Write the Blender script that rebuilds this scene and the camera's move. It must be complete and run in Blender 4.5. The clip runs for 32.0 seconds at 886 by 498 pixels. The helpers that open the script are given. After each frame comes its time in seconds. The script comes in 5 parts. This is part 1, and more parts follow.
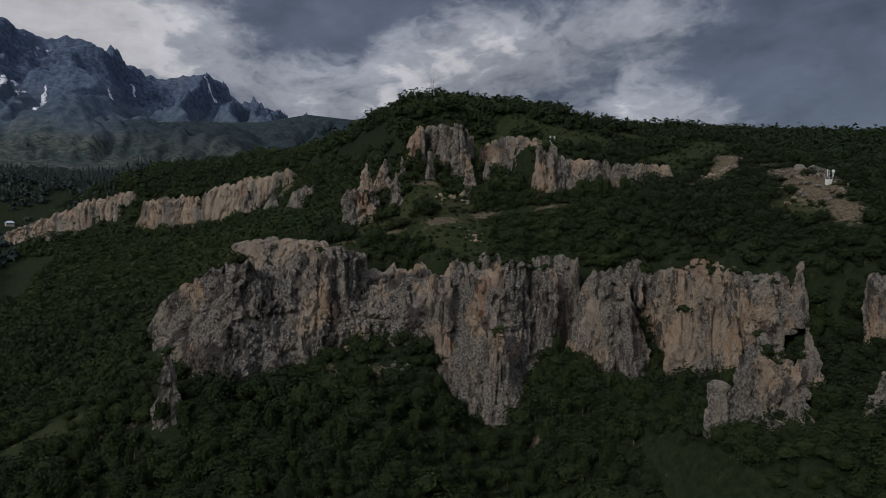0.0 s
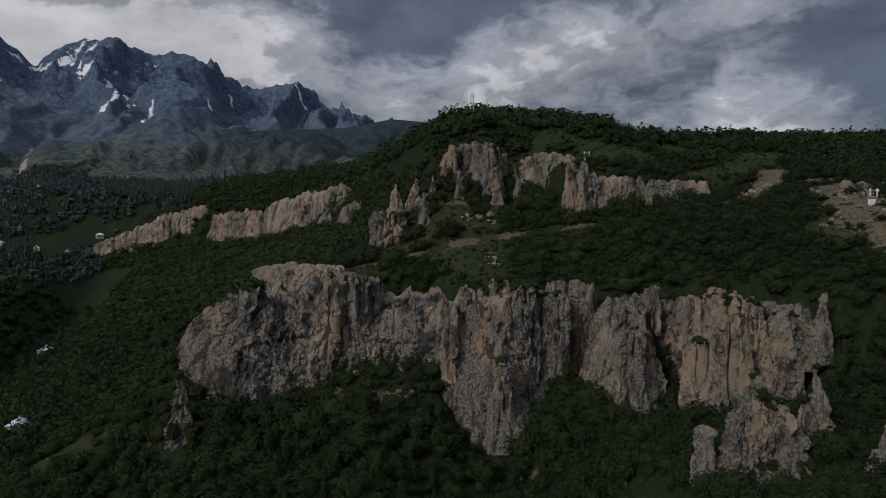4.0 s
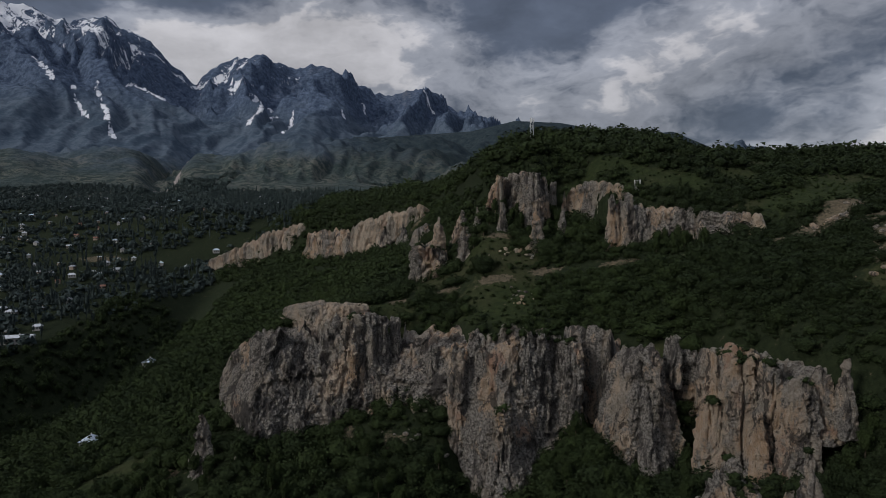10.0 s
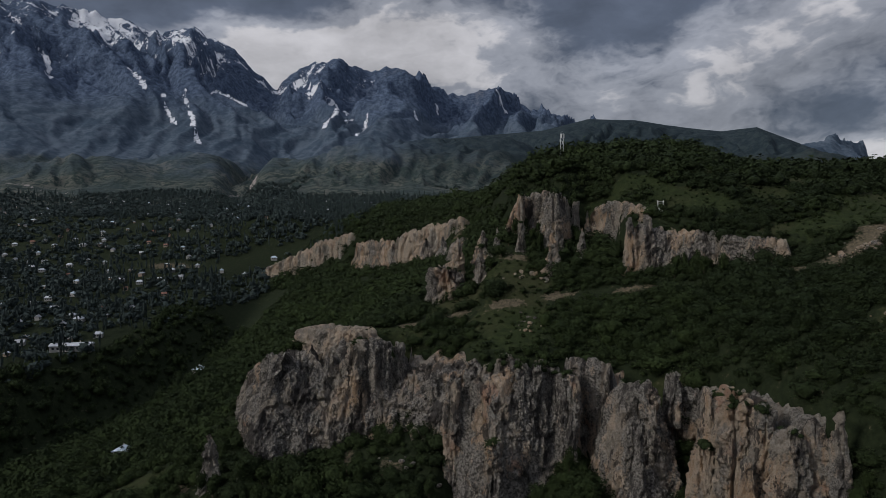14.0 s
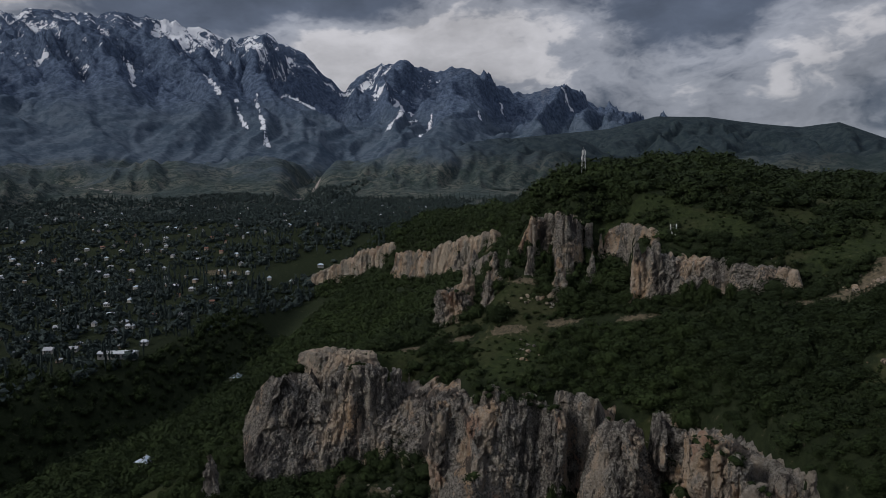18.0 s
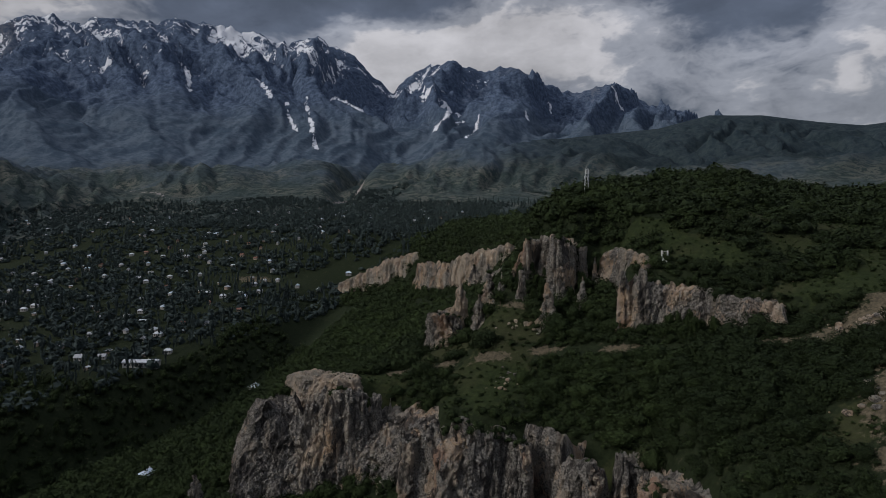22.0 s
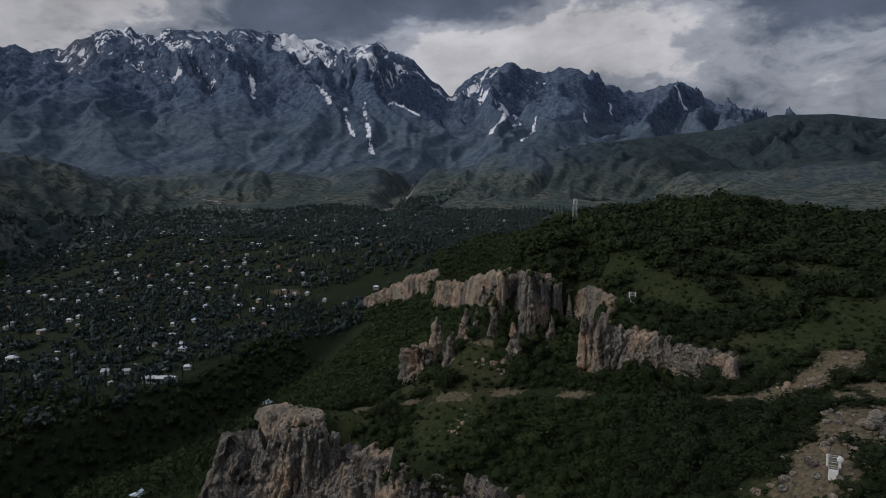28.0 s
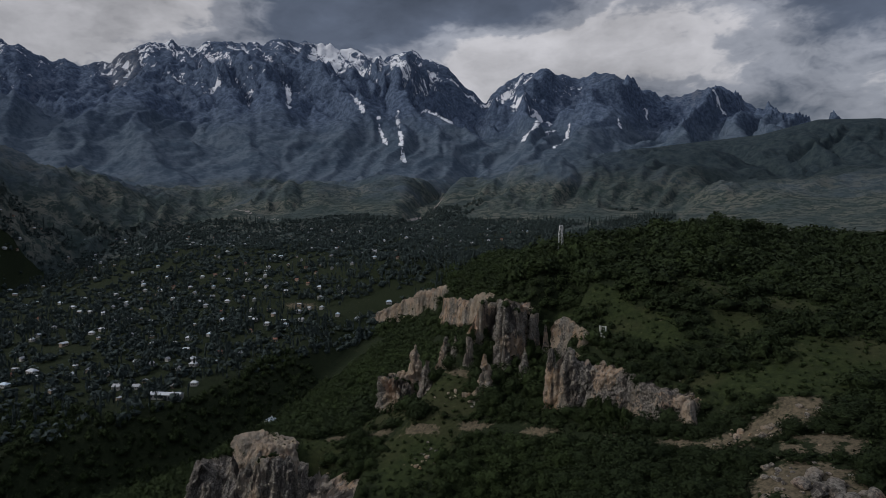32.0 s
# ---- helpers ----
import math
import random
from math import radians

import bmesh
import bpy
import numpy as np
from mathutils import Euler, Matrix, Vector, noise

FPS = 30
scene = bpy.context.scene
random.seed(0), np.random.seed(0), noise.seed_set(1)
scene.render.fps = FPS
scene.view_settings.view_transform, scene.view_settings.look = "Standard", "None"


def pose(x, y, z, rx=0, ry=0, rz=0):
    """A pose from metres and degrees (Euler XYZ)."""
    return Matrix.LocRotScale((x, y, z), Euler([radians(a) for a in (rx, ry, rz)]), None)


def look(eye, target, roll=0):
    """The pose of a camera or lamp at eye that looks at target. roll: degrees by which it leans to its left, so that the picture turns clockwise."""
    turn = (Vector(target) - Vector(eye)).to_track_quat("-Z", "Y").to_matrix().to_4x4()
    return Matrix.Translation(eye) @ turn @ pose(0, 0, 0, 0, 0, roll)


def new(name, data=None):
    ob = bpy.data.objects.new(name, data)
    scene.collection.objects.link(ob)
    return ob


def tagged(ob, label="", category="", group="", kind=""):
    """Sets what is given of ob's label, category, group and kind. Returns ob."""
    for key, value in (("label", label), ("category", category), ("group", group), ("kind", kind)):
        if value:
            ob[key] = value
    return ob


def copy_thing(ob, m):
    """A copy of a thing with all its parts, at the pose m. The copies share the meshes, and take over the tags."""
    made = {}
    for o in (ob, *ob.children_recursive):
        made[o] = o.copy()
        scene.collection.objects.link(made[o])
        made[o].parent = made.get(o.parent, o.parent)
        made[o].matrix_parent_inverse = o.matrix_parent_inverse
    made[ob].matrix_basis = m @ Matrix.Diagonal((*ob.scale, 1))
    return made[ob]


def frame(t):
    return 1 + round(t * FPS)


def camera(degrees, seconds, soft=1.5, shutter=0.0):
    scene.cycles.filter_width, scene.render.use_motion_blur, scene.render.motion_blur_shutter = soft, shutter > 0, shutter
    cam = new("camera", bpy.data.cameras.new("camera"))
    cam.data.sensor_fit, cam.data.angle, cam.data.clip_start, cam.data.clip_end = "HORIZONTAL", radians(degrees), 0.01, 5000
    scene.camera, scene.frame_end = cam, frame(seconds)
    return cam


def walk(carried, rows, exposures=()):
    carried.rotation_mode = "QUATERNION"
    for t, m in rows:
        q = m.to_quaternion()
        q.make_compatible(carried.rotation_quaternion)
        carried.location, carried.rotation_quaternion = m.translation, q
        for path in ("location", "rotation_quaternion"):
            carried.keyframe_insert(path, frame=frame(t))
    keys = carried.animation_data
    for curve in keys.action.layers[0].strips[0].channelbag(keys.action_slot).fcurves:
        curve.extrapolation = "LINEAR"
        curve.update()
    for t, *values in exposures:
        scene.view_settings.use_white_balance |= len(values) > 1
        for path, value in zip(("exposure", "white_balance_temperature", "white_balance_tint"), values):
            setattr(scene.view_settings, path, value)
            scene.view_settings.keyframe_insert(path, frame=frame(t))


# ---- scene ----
cam = camera(69.0, 32.0, soft=0.8)
PATH = [
    (0, (-38.30, 4.99, 86.62), (-17.17, 102.70, 84.03), 0.48),
    (2, (-25.82, 2.33, 90.89), (-11.30, 101.24, 88.26), 0.24),
    (3.4, (-16.95, 1.17, 93.93), (-7.23, 100.66, 91.26), 0.18),
    (6, (0.00, 0.00, 100.00), (0.68, 99.96, 97.20), 0.01),
    (9, (19.73, 0.41, 107.45), (10.07, 99.90, 104.61), -0.13),
    (13, (44.89, 3.88, 117.44), (23.31, 101.47, 114.35), -0.15),
    (16.5, (66.35, 9.73, 126.22), (35.29, 104.73, 122.93), -0.13),
    (19, (81.45, 14.78, 132.96), (44.95, 107.81, 129.46), -0.05),
    (20, (87.37, 16.95, 135.58), (49.04, 109.25, 132.03), 0.02),
    (23, (105.17, 24.24, 143.15), (61.78, 114.26, 139.50), 0.11),
    (25.5, (119.46, 31.50, 149.37), (72.40, 119.65, 145.52), 0.16),
    (28, (133.65, 39.04, 155.93), (83.20, 125.31, 152.37), 0.15),
    (32, (155.68, 52.70, 166.23), (100.30, 135.92, 163.49), 0.14),
]
walk(cam, [(t, look(eye, target, roll)) for t, eye, target, roll in PATH])

# ---------------------------------------------------------------- sky and light
SUN_ELEV, SUN_TURN = 31.0, 228.0     # degrees; the turn is clockwise from +y
sun_data = bpy.data.lights.new("sun", "SUN")
sun_data.energy, sun_data.angle, sun_data.color = 1.75, radians(15), (1.0, 0.965, 0.93)
sun_at = Vector((math.sin(radians(SUN_TURN)) * math.cos(radians(SUN_ELEV)),
                 math.cos(radians(SUN_TURN)) * math.cos(radians(SUN_ELEV)), math.sin(radians(SUN_ELEV))))
sun = new("sun", sun_data)
sun.matrix_world = look(sun_at * 300, (0, 0, 0))


class Nodes:
    """Short notation for a node tree."""

    def __init__(self, tree):
        self.tree = tree
        tree.nodes.clear()

    def add(self, kind, values=None, **props):
        n = self.tree.nodes.new(kind)
        for k, v in props.items():
            setattr(n, k, v)
        for k, v in (values or {}).items():
            s = n.inputs[k]
            if isinstance(v, bpy.types.NodeSocket):
                self.tree.links.new(v, s)
            else:
                s.default_value = v
        return n

    def math(self, op, a, b=0.0, c=0.0, clamp=False):
        return self.add("ShaderNodeMath", {0: a, 1: b, 2: c}, operation=op, use_clamp=clamp).outputs[0]

    def vec(self, op, a, b=(0, 0, 0), out=0):
        return self.add("ShaderNodeVectorMath", {0: a, 1: b}, operation=op).outputs[out]

    def noise(self, at, scale, detail=5.0, rough=0.55, warp=0.0):
        return self.add("ShaderNodeTexNoise", {"Vector": at, "Scale": scale, "Detail": detail, "Roughness": rough, "Distortion": warp}).outputs[0]

    def span(self, v, lo, hi, to_lo=0.0, to_hi=1.0, smooth=True):
        n = self.add("ShaderNodeMapRange", {0: v, 1: lo, 2: hi, 3: to_lo, 4: to_hi})
        n.interpolation_type = "SMOOTHSTEP" if smooth else "LINEAR"
        return n.outputs[0]

    def mix(self, f, a, b):
        n = self.add("ShaderNodeMix", data_type="RGBA")
        for i, v in ((0, f), (6, a), (7, b)):
            if isinstance(v, bpy.types.NodeSocket):
                self.tree.links.new(v, n.inputs[i])
            else:
                n.inputs[i].default_value = (*v, 1) if i and len(v) == 3 else v
        return n.outputs[2]


def build_world():
    world = bpy.data.worlds.new("overcast")
    scene.world = world
    world.use_nodes = True
    n = Nodes(world.node_tree)
    way = n.add("ShaderNodeTexCoord").outputs["Generated"]
    parts = n.add("ShaderNodeSeparateXYZ", {0: way}).outputs
    up = n.math("MAXIMUM", parts[2], 0.0)
    az = n.math("ARCTAN2", n.math("MULTIPLY", parts[0], -1.0), parts[1])
    swell = n.noise(way, 1.7, 3.0, 0.5, 0.4)
    at = n.vec("ADD", n.vec("MULTIPLY", way, (1.0, 1.0, 1.9)), (0.7, 0.25, 0.1))
    bank = n.noise(at, 2.3, 9.0, 0.52, 0.05)
    above = n.noise(n.vec("ADD", at, (-0.030, 0.0, 0.075)), 2.3, 9.0, 0.52, 0.05)
    heap = n.add("ShaderNodeTexVoronoi", {"Vector": n.vec("ADD", at, n.vec("SCALE", n.add("ShaderNodeTexNoise", {"Vector": at, "Scale": 5.0, "Detail": 5.0}).outputs["Color"])), "Scale": 4.6, "Detail": 3.5, "Roughness": 0.55, "Smoothness": 0.6}, feature="SMOOTH_F1").outputs["Distance"]
    bank = n.math("ADD", bank, n.math("MULTIPLY", n.math("SUBTRACT", 0.90, heap), 0.13))
    cover = n.math("ADD", bank, n.math("MULTIPLY", n.math("SUBTRACT", swell, 0.5), 0.55))

    def gap(a, e, wide, high, much):
        d = n.math("ADD", n.math("POWER", n.math("DIVIDE", n.math("SUBTRACT", az, a), wide), 2.0), n.math("POWER", n.math("DIVIDE", n.math("SUBTRACT", up, e), high), 2.0))
        return n.math("MULTIPLY", n.math("EXPONENT", n.math("MULTIPLY", d, -1.0)), much)

    # thin places in the cloud: over the saddle of the range, to its left, and low under the storm side
    for hole in (gap(0.52, 0.21, 0.09, 0.07, -0.26), gap(0.36, 0.26, 0.13, 0.04, -0.17), gap(1.16, 0.30, 0.19, 0.12, -0.52), gap(-0.26, 0.22, 0.26, 0.07, -0.09), gap(0.06, 0.24, 0.20, 0.07, 0.10), gap(0.78, 0.33, 0.17, 0.06, 0.12), gap(0.60, 0.34, 0.16, 0.05, 0.10), gap(-0.24, 0.045, 0.45, 0.060, -0.36)):
        cover = n.math("ADD", cover, hole)
    # a heavy roof above them and the storm towards +x
    cover = n.math("ADD", cover, n.math("MULTIPLY", n.span(up, 0.27, 0.37), n.span(az, 0.55, 0.0, 0.02, 0.12)))
    cover = n.math("ADD", cover, gap(-0.75, 0.20, 0.28, 0.14, 0.31))
    light = n.mix(n.span(cover, 0.41, 0.475), (0.322, 0.318, 0.336), (0.196, 0.206, 0.238))
    cloud = n.mix(n.span(cover, 0.475, 0.63), light, (0.064, 0.077, 0.108))
    relief = n.math("ADD", 1.0, n.math("MULTIPLY", n.math("SUBTRACT", bank, above), -2.4))
    relief = n.math("MULTIPLY", n.math("MAXIMUM", relief, 0.45), n.span(up, 0.42, 0.85, 1.0, 2.5))
    cloud_node = n.vec("SCALE", cloud)
    link_to = cloud_node.node.inputs["Scale"]
    n.tree.links.new(relief, link_to)
    cloud = cloud_node
    sky = n.add("ShaderNodeTexSky", sky_type="NISHITA", sun_disc=False, sun_elevation=radians(SUN_ELEV), sun_rotation=radians(SUN_TURN)).outputs[0]
    clear = n.vec("SCALE", sky)
    clear.node.inputs["Scale"].default_value = 0.06
    whole = n.mix(0.93, clear, cloud)
    back = n.add("ShaderNodeBackground", {"Color": whole, "Strength": 1.36})
    n.add("ShaderNodeOutputWorld", {0: back.outputs[0]})


build_world()


# ---------------------------------------------------------------- numbers: noise on arrays
def lattice(ix, iy, iz, seed):
    h = (ix.astype(np.uint32) * np.uint32(374761393) + iy.astype(np.uint32) * np.uint32(668265263)
         + iz.astype(np.uint32) * np.uint32(2147483647) + np.uint32((seed * 97 + 13) * 1274126177 & 0xFFFFFFFF))
    h = (h ^ (h >> np.uint32(13))) * np.uint32(1103515245)
    h = (h ^ (h >> np.uint32(16))) * np.uint32(2246822519)
    return ((h ^ (h >> np.uint32(15))) & np.uint32(0xFFFFFF)).astype(np.float64) / 0x7FFFFF - 1.0


def vnoise(p, seed=0):
    """Smooth noise of -1 to 1 at rows of x, y, z."""
    p = np.asarray(p, float) + 4096.0
    i = np.floor(p)
    f = p - i
    f = f * f * f * (f * (f * 6 - 15) + 10)
    i = i.astype(np.int64)
    out = 0.0
    for dx in (0, 1):
        for dy in (0, 1):
            for dz in (0, 1):
                w = (f[:, 0] if dx else 1 - f[:, 0]) * (f[:, 1] if dy else 1 - f[:, 1]) * (f[:, 2] if dz else 1 - f[:, 2])
                out = out + w * lattice(i[:, 0] + dx, i[:, 1] + dy, i[:, 2] + dz, seed)
    return out


def fbm(p, octaves=4, seed=0, gain=0.5, sharp=False):
    p, amp, out, total = np.asarray(p, float), 1.0, 0.0, 0.0
    for k in range(octaves):
        v = vnoise(p, seed + 17 * k)
        out = out + amp * (1 - 2 * np.abs(v) if sharp else v)
        total += amp
        p, amp = p * 2.03 + 11.7, amp * gain
    return out / total


def flat3(x, y, s):
    return np.stack([np.ravel(x) * s, np.ravel(y) * s, np.zeros(np.size(x))], 1)


def step(v, lo, hi):
    t = np.clip((np.asarray(v, float) - lo) / (hi - lo), 0, 1)
    return t * t * (3 - 2 * t)


# ---------------------------------------------------------------- the lie of the land
# Cross-sections of the hill, by x: the same ten breaks of slope in each, as (y, z):
# far below, below, lower slope, foot and brow of the lower cliff, middle slope, foot and brow of the upper cliff, crest, back.
SECTIONS = {
    -230: ((-200, 15), (60, 12), (150, 14), (200, 16), (260, 22), (320, 33), (545, 68), (558, 84), (690, 132), (900, 118)),
    -180: ((-200, 5), (60, 8), (150, 17), (200, 21), (240, 23), (330, 27), (533, 86), (547, 112), (640, 143), (900, 118)),
    -112: ((-200, 0), (60, 10), (150, 22), (196, 31), (235, 34), (300, 38), (488, 90), (500, 113), (600, 146), (900, 118)),
    -85: ((-200, 0), (60, 8), (182, 33), (206, 46), (222, 54), (275, 48), (472, 97), (485, 120), (560, 146), (900, 118)),
    -62: ((-200, 0), (60, 6), (172, 36), (191, 46), (209, 77), (268, 66), (446, 101), (460, 124), (525, 145), (900, 118)),
    -40: ((-200, 0), (60, 5), (176, 37), (199, 46), (217, 81), (262, 82), (390, 98), (452, 126), (500, 146), (900, 120)),
    -18: ((-200, 0), (60, 3), (184, 42), (209, 55), (230, 80), (252, 86), (300, 95), (392, 128), (440, 147), (900, 120)),
    0: ((-200, 0), (60, 2), (166, 29), (205, 54), (226, 77), (246, 85), (290, 106), (330, 132), (380, 152), (900, 122)),
    7: ((-200, 0), (60, 2), (150, 20), (195, 39), (214, 76), (242, 86), (294, 118), (312, 136), (365, 153), (900, 122)),
    15: ((-200, 0), (60, 2), (134, 15), (186, 33), (213, 76.6), (242, 86), (294, 119), (308, 136), (357, 156), (900, 122)),
    22: ((-200, 0), (60, 2), (130, 14), (186, 33), (212, 77), (242, 86), (298, 120), (308, 137), (352, 158), (900, 122)),
    31: ((-200, 0), (60, 4), (150, 27), (193, 42), (213, 76), (245, 87), (284, 112), (300, 135), (358, 160), (900, 123)),
    42: ((-200, 0), (60, 6), (150, 33), (206, 53), (217, 75), (246, 89), (297, 117), (306, 131), (365, 163), (900, 124)),
    52: ((-200, 0), (60, 10), (126, 40), (194, 44), (209, 75), (245, 90), (290, 114), (302, 130), (380, 165), (900, 125)),
    60: ((-200, 0), (60, 14), (115, 42), (186, 40), (205, 75), (244, 90), (264, 103), (273, 121), (400, 168), (900, 126)),
    80: ((-200, 5), (60, 26), (110, 47.5), (180, 47), (200, 75), (226, 87), (259, 104), (267, 121), (410, 169), (900, 128)),
    100: ((-200, 10), (60, 34), (115, 49), (152, 56), (168, 78), (208, 95), (249, 106), (255, 117), (430, 169), (900, 130)),
    115: ((-200, 15), (50, 40), (105, 56), (142, 68), (160, 80), (200, 95), (246, 109), (252, 117), (455, 163), (900, 130)),
    140: ((-200, 20), (40, 50), (90, 64), (122, 74), (150, 86), (194, 106), (240, 115), (252, 120), (500, 161), (900, 132)),
    220: ((-200, 30), (30, 62), (70, 74), (100, 82), (140, 92), (200, 111), (250, 125), (300, 137), (520, 159), (900, 134)),
    340: ((-200, 40), (10, 72), (40, 82), (80, 92), (140, 104), (200, 119), (260, 134), (320, 144), (500, 155), (900, 134)),
}
SEC_X = np.array(sorted(SECTIONS), float)
SEC = np.array([SECTIONS[x] for x in sorted(SECTIONS)], float)
# the bare steps lie behind the rock faces that hide them
LOW = np.interp(SEC_X, (-112, -85, 115, 140), (0, 1, 1, 0))
HIGH = np.interp(SEC_X, (-232, -225, 115, 140), (0, 1, 1, 0))
SEC[:, 2, 1] -= 3.5 * np.interp(SEC_X, (-112, -85, 42, 52), (0, 1, 1, 0))
SEC[:, 3, 1] -= 3.5 * LOW
SEC[:, 6, 1] -= 1.5 * HIGH
SEC[:, 4, 0] += 7 * LOW
SEC[:, 7, 0] += 7 * HIGH
HOLLOW = np.interp(SEC_X, (45, 55, 100, 115), (0, 7, 7, 0))
SEC[:, 4, 0] += HOLLOW
terrace = SEC[:, 3] + np.stack([0.4 + 11 * LOW + HOLLOW, 2.0 * LOW], 1)
terrace_2 = SEC[:, 6] + np.stack([0.4 + 8 * HIGH, 1.5 * HIGH], 1)
shoulder = SEC[:, 7] + (SEC[:, 8] - SEC[:, 7]) * (0.27, 0.52)
SEC = np.concatenate([SEC[:, :4], terrace[:, None], SEC[:, 4:7], terrace_2[:, None], SEC[:, 7:8], shoulder[:, None], SEC[:, 8:]], 1)
HUB = (60.0, 20.0)

# The sky line of the snow range and of the green range before it: degrees to the left of +y, height in metres.
SNOW_RANGE = ((95, 900), (80, 1150), (67, 1287), (65, 1240), (62, 1169), (59.7, 1251), (57, 1364), (54, 1408), (51, 1413), (47, 1470),
              (43.6, 1463), (40.6, 1434), (37.7, 1374), (35.2, 1429), (32.2, 1327), (30.1, 1159), (28.6, 1067), (26.7, 1233), (23.7, 1284),
              (20.8, 1215), (18.4, 1243), (16.6, 1196), (15.2, 1094), (12.5, 1054), (9.1, 1094), (7.8, 1031), (6.4, 915), (3.4, 800), (0, 700), (-20, 350))
GREEN_RANGE = ((40, 260), (30, 330), (22, 430), (17.4, 510), (10.4, 540), (5.6, 556), (1.7, 600), (-2.2, 586), (-6.1, 545), (-9, 520),
               (-11.6, 529), (-14, 470), (-16.3, 412), (-20, 190), (-24, 60))


FOOT_RANGE = ((80, 560), (75, 520), (68, 430), (63.5, 330), (57, 280), (50, 270), (44, 300), (38, 240), (33, 235), (28, 315), (23, 375), (17, 405), (11, 395), (4, 360), (-8, 300), (-18, 130), (-24, 60))


def along(table, a):
    t = np.array(sorted(table), float)
    return np.interp(a, t[:, 0], t[:, 1])


def hill(x, y):
    """The hill with its two cliffs as bare steps."""
    x, y = np.ravel(x).astype(float), np.ravel(y).astype(float)
    k = np.clip(np.searchsorted(SEC_X, x) - 1, 0, len(SEC_X) - 2)
    f = np.clip((x - SEC_X[k]) / (SEC_X[k + 1] - SEC_X[k]), 0, 1)[:, None, None]
    sec = SEC[k] * (1 - f) + SEC[k + 1] * f
    z = np.full(len(x), sec[:, 0, 1])
    for j in range(sec.shape[1] - 1):
        a, b = sec[:, j], sec[:, j + 1]
        inside = y >= a[:, 0]
        t = np.clip((y - a[:, 0]) / np.maximum(b[:, 0] - a[:, 0], 0.1), 0, 1)
        z = np.where(inside, a[:, 1] + (b[:, 1] - a[:, 1]) * t, z)
    return z


def valley(x, y):
    x, y = np.ravel(x).astype(float), np.ravel(y).astype(float)
    z = np.interp(y, (-400, 150, 320, 500, 570, 740, 820, 2000, 4000), (20, 36, 49, 71, 86, 132, 139, 236, 330))
    z = z + 0.03 * np.clip(-x - 300, 0, 160) + 0.010 * np.clip(-x - 700, 0, 4000)
    # a spur of terraced ground behind the village stream
    spur = np.exp(-(((x + 330) / 75) ** 2 + ((y - 680) / 55) ** 2))
    return z + 14 * spur + 2.0 * fbm(flat3(x, y, 0.012), 3, 5)


def spurs(dx, dy, r, a):
    """1 on the great ribs of the mountains, -1 in the gullies between; then the same for the small ribs on their flanks."""
    p = np.stack([dx, dy, 0 * dx], 1)
    warp = 7.0 * fbm(p * 0.0009, 4, 29) + 1.3 * fbm(p * 0.005, 3, 37)
    great = fbm(np.stack([(a + warp) * 0.15, r * 0.00045, 0 * a], 1), 3, 41, 0.5, True)
    small = fbm(np.stack([(a + 1.4 * warp) * 0.62, r * 0.0016, 0 * a], 1), 5, 47, 0.58, True)
    return great, small


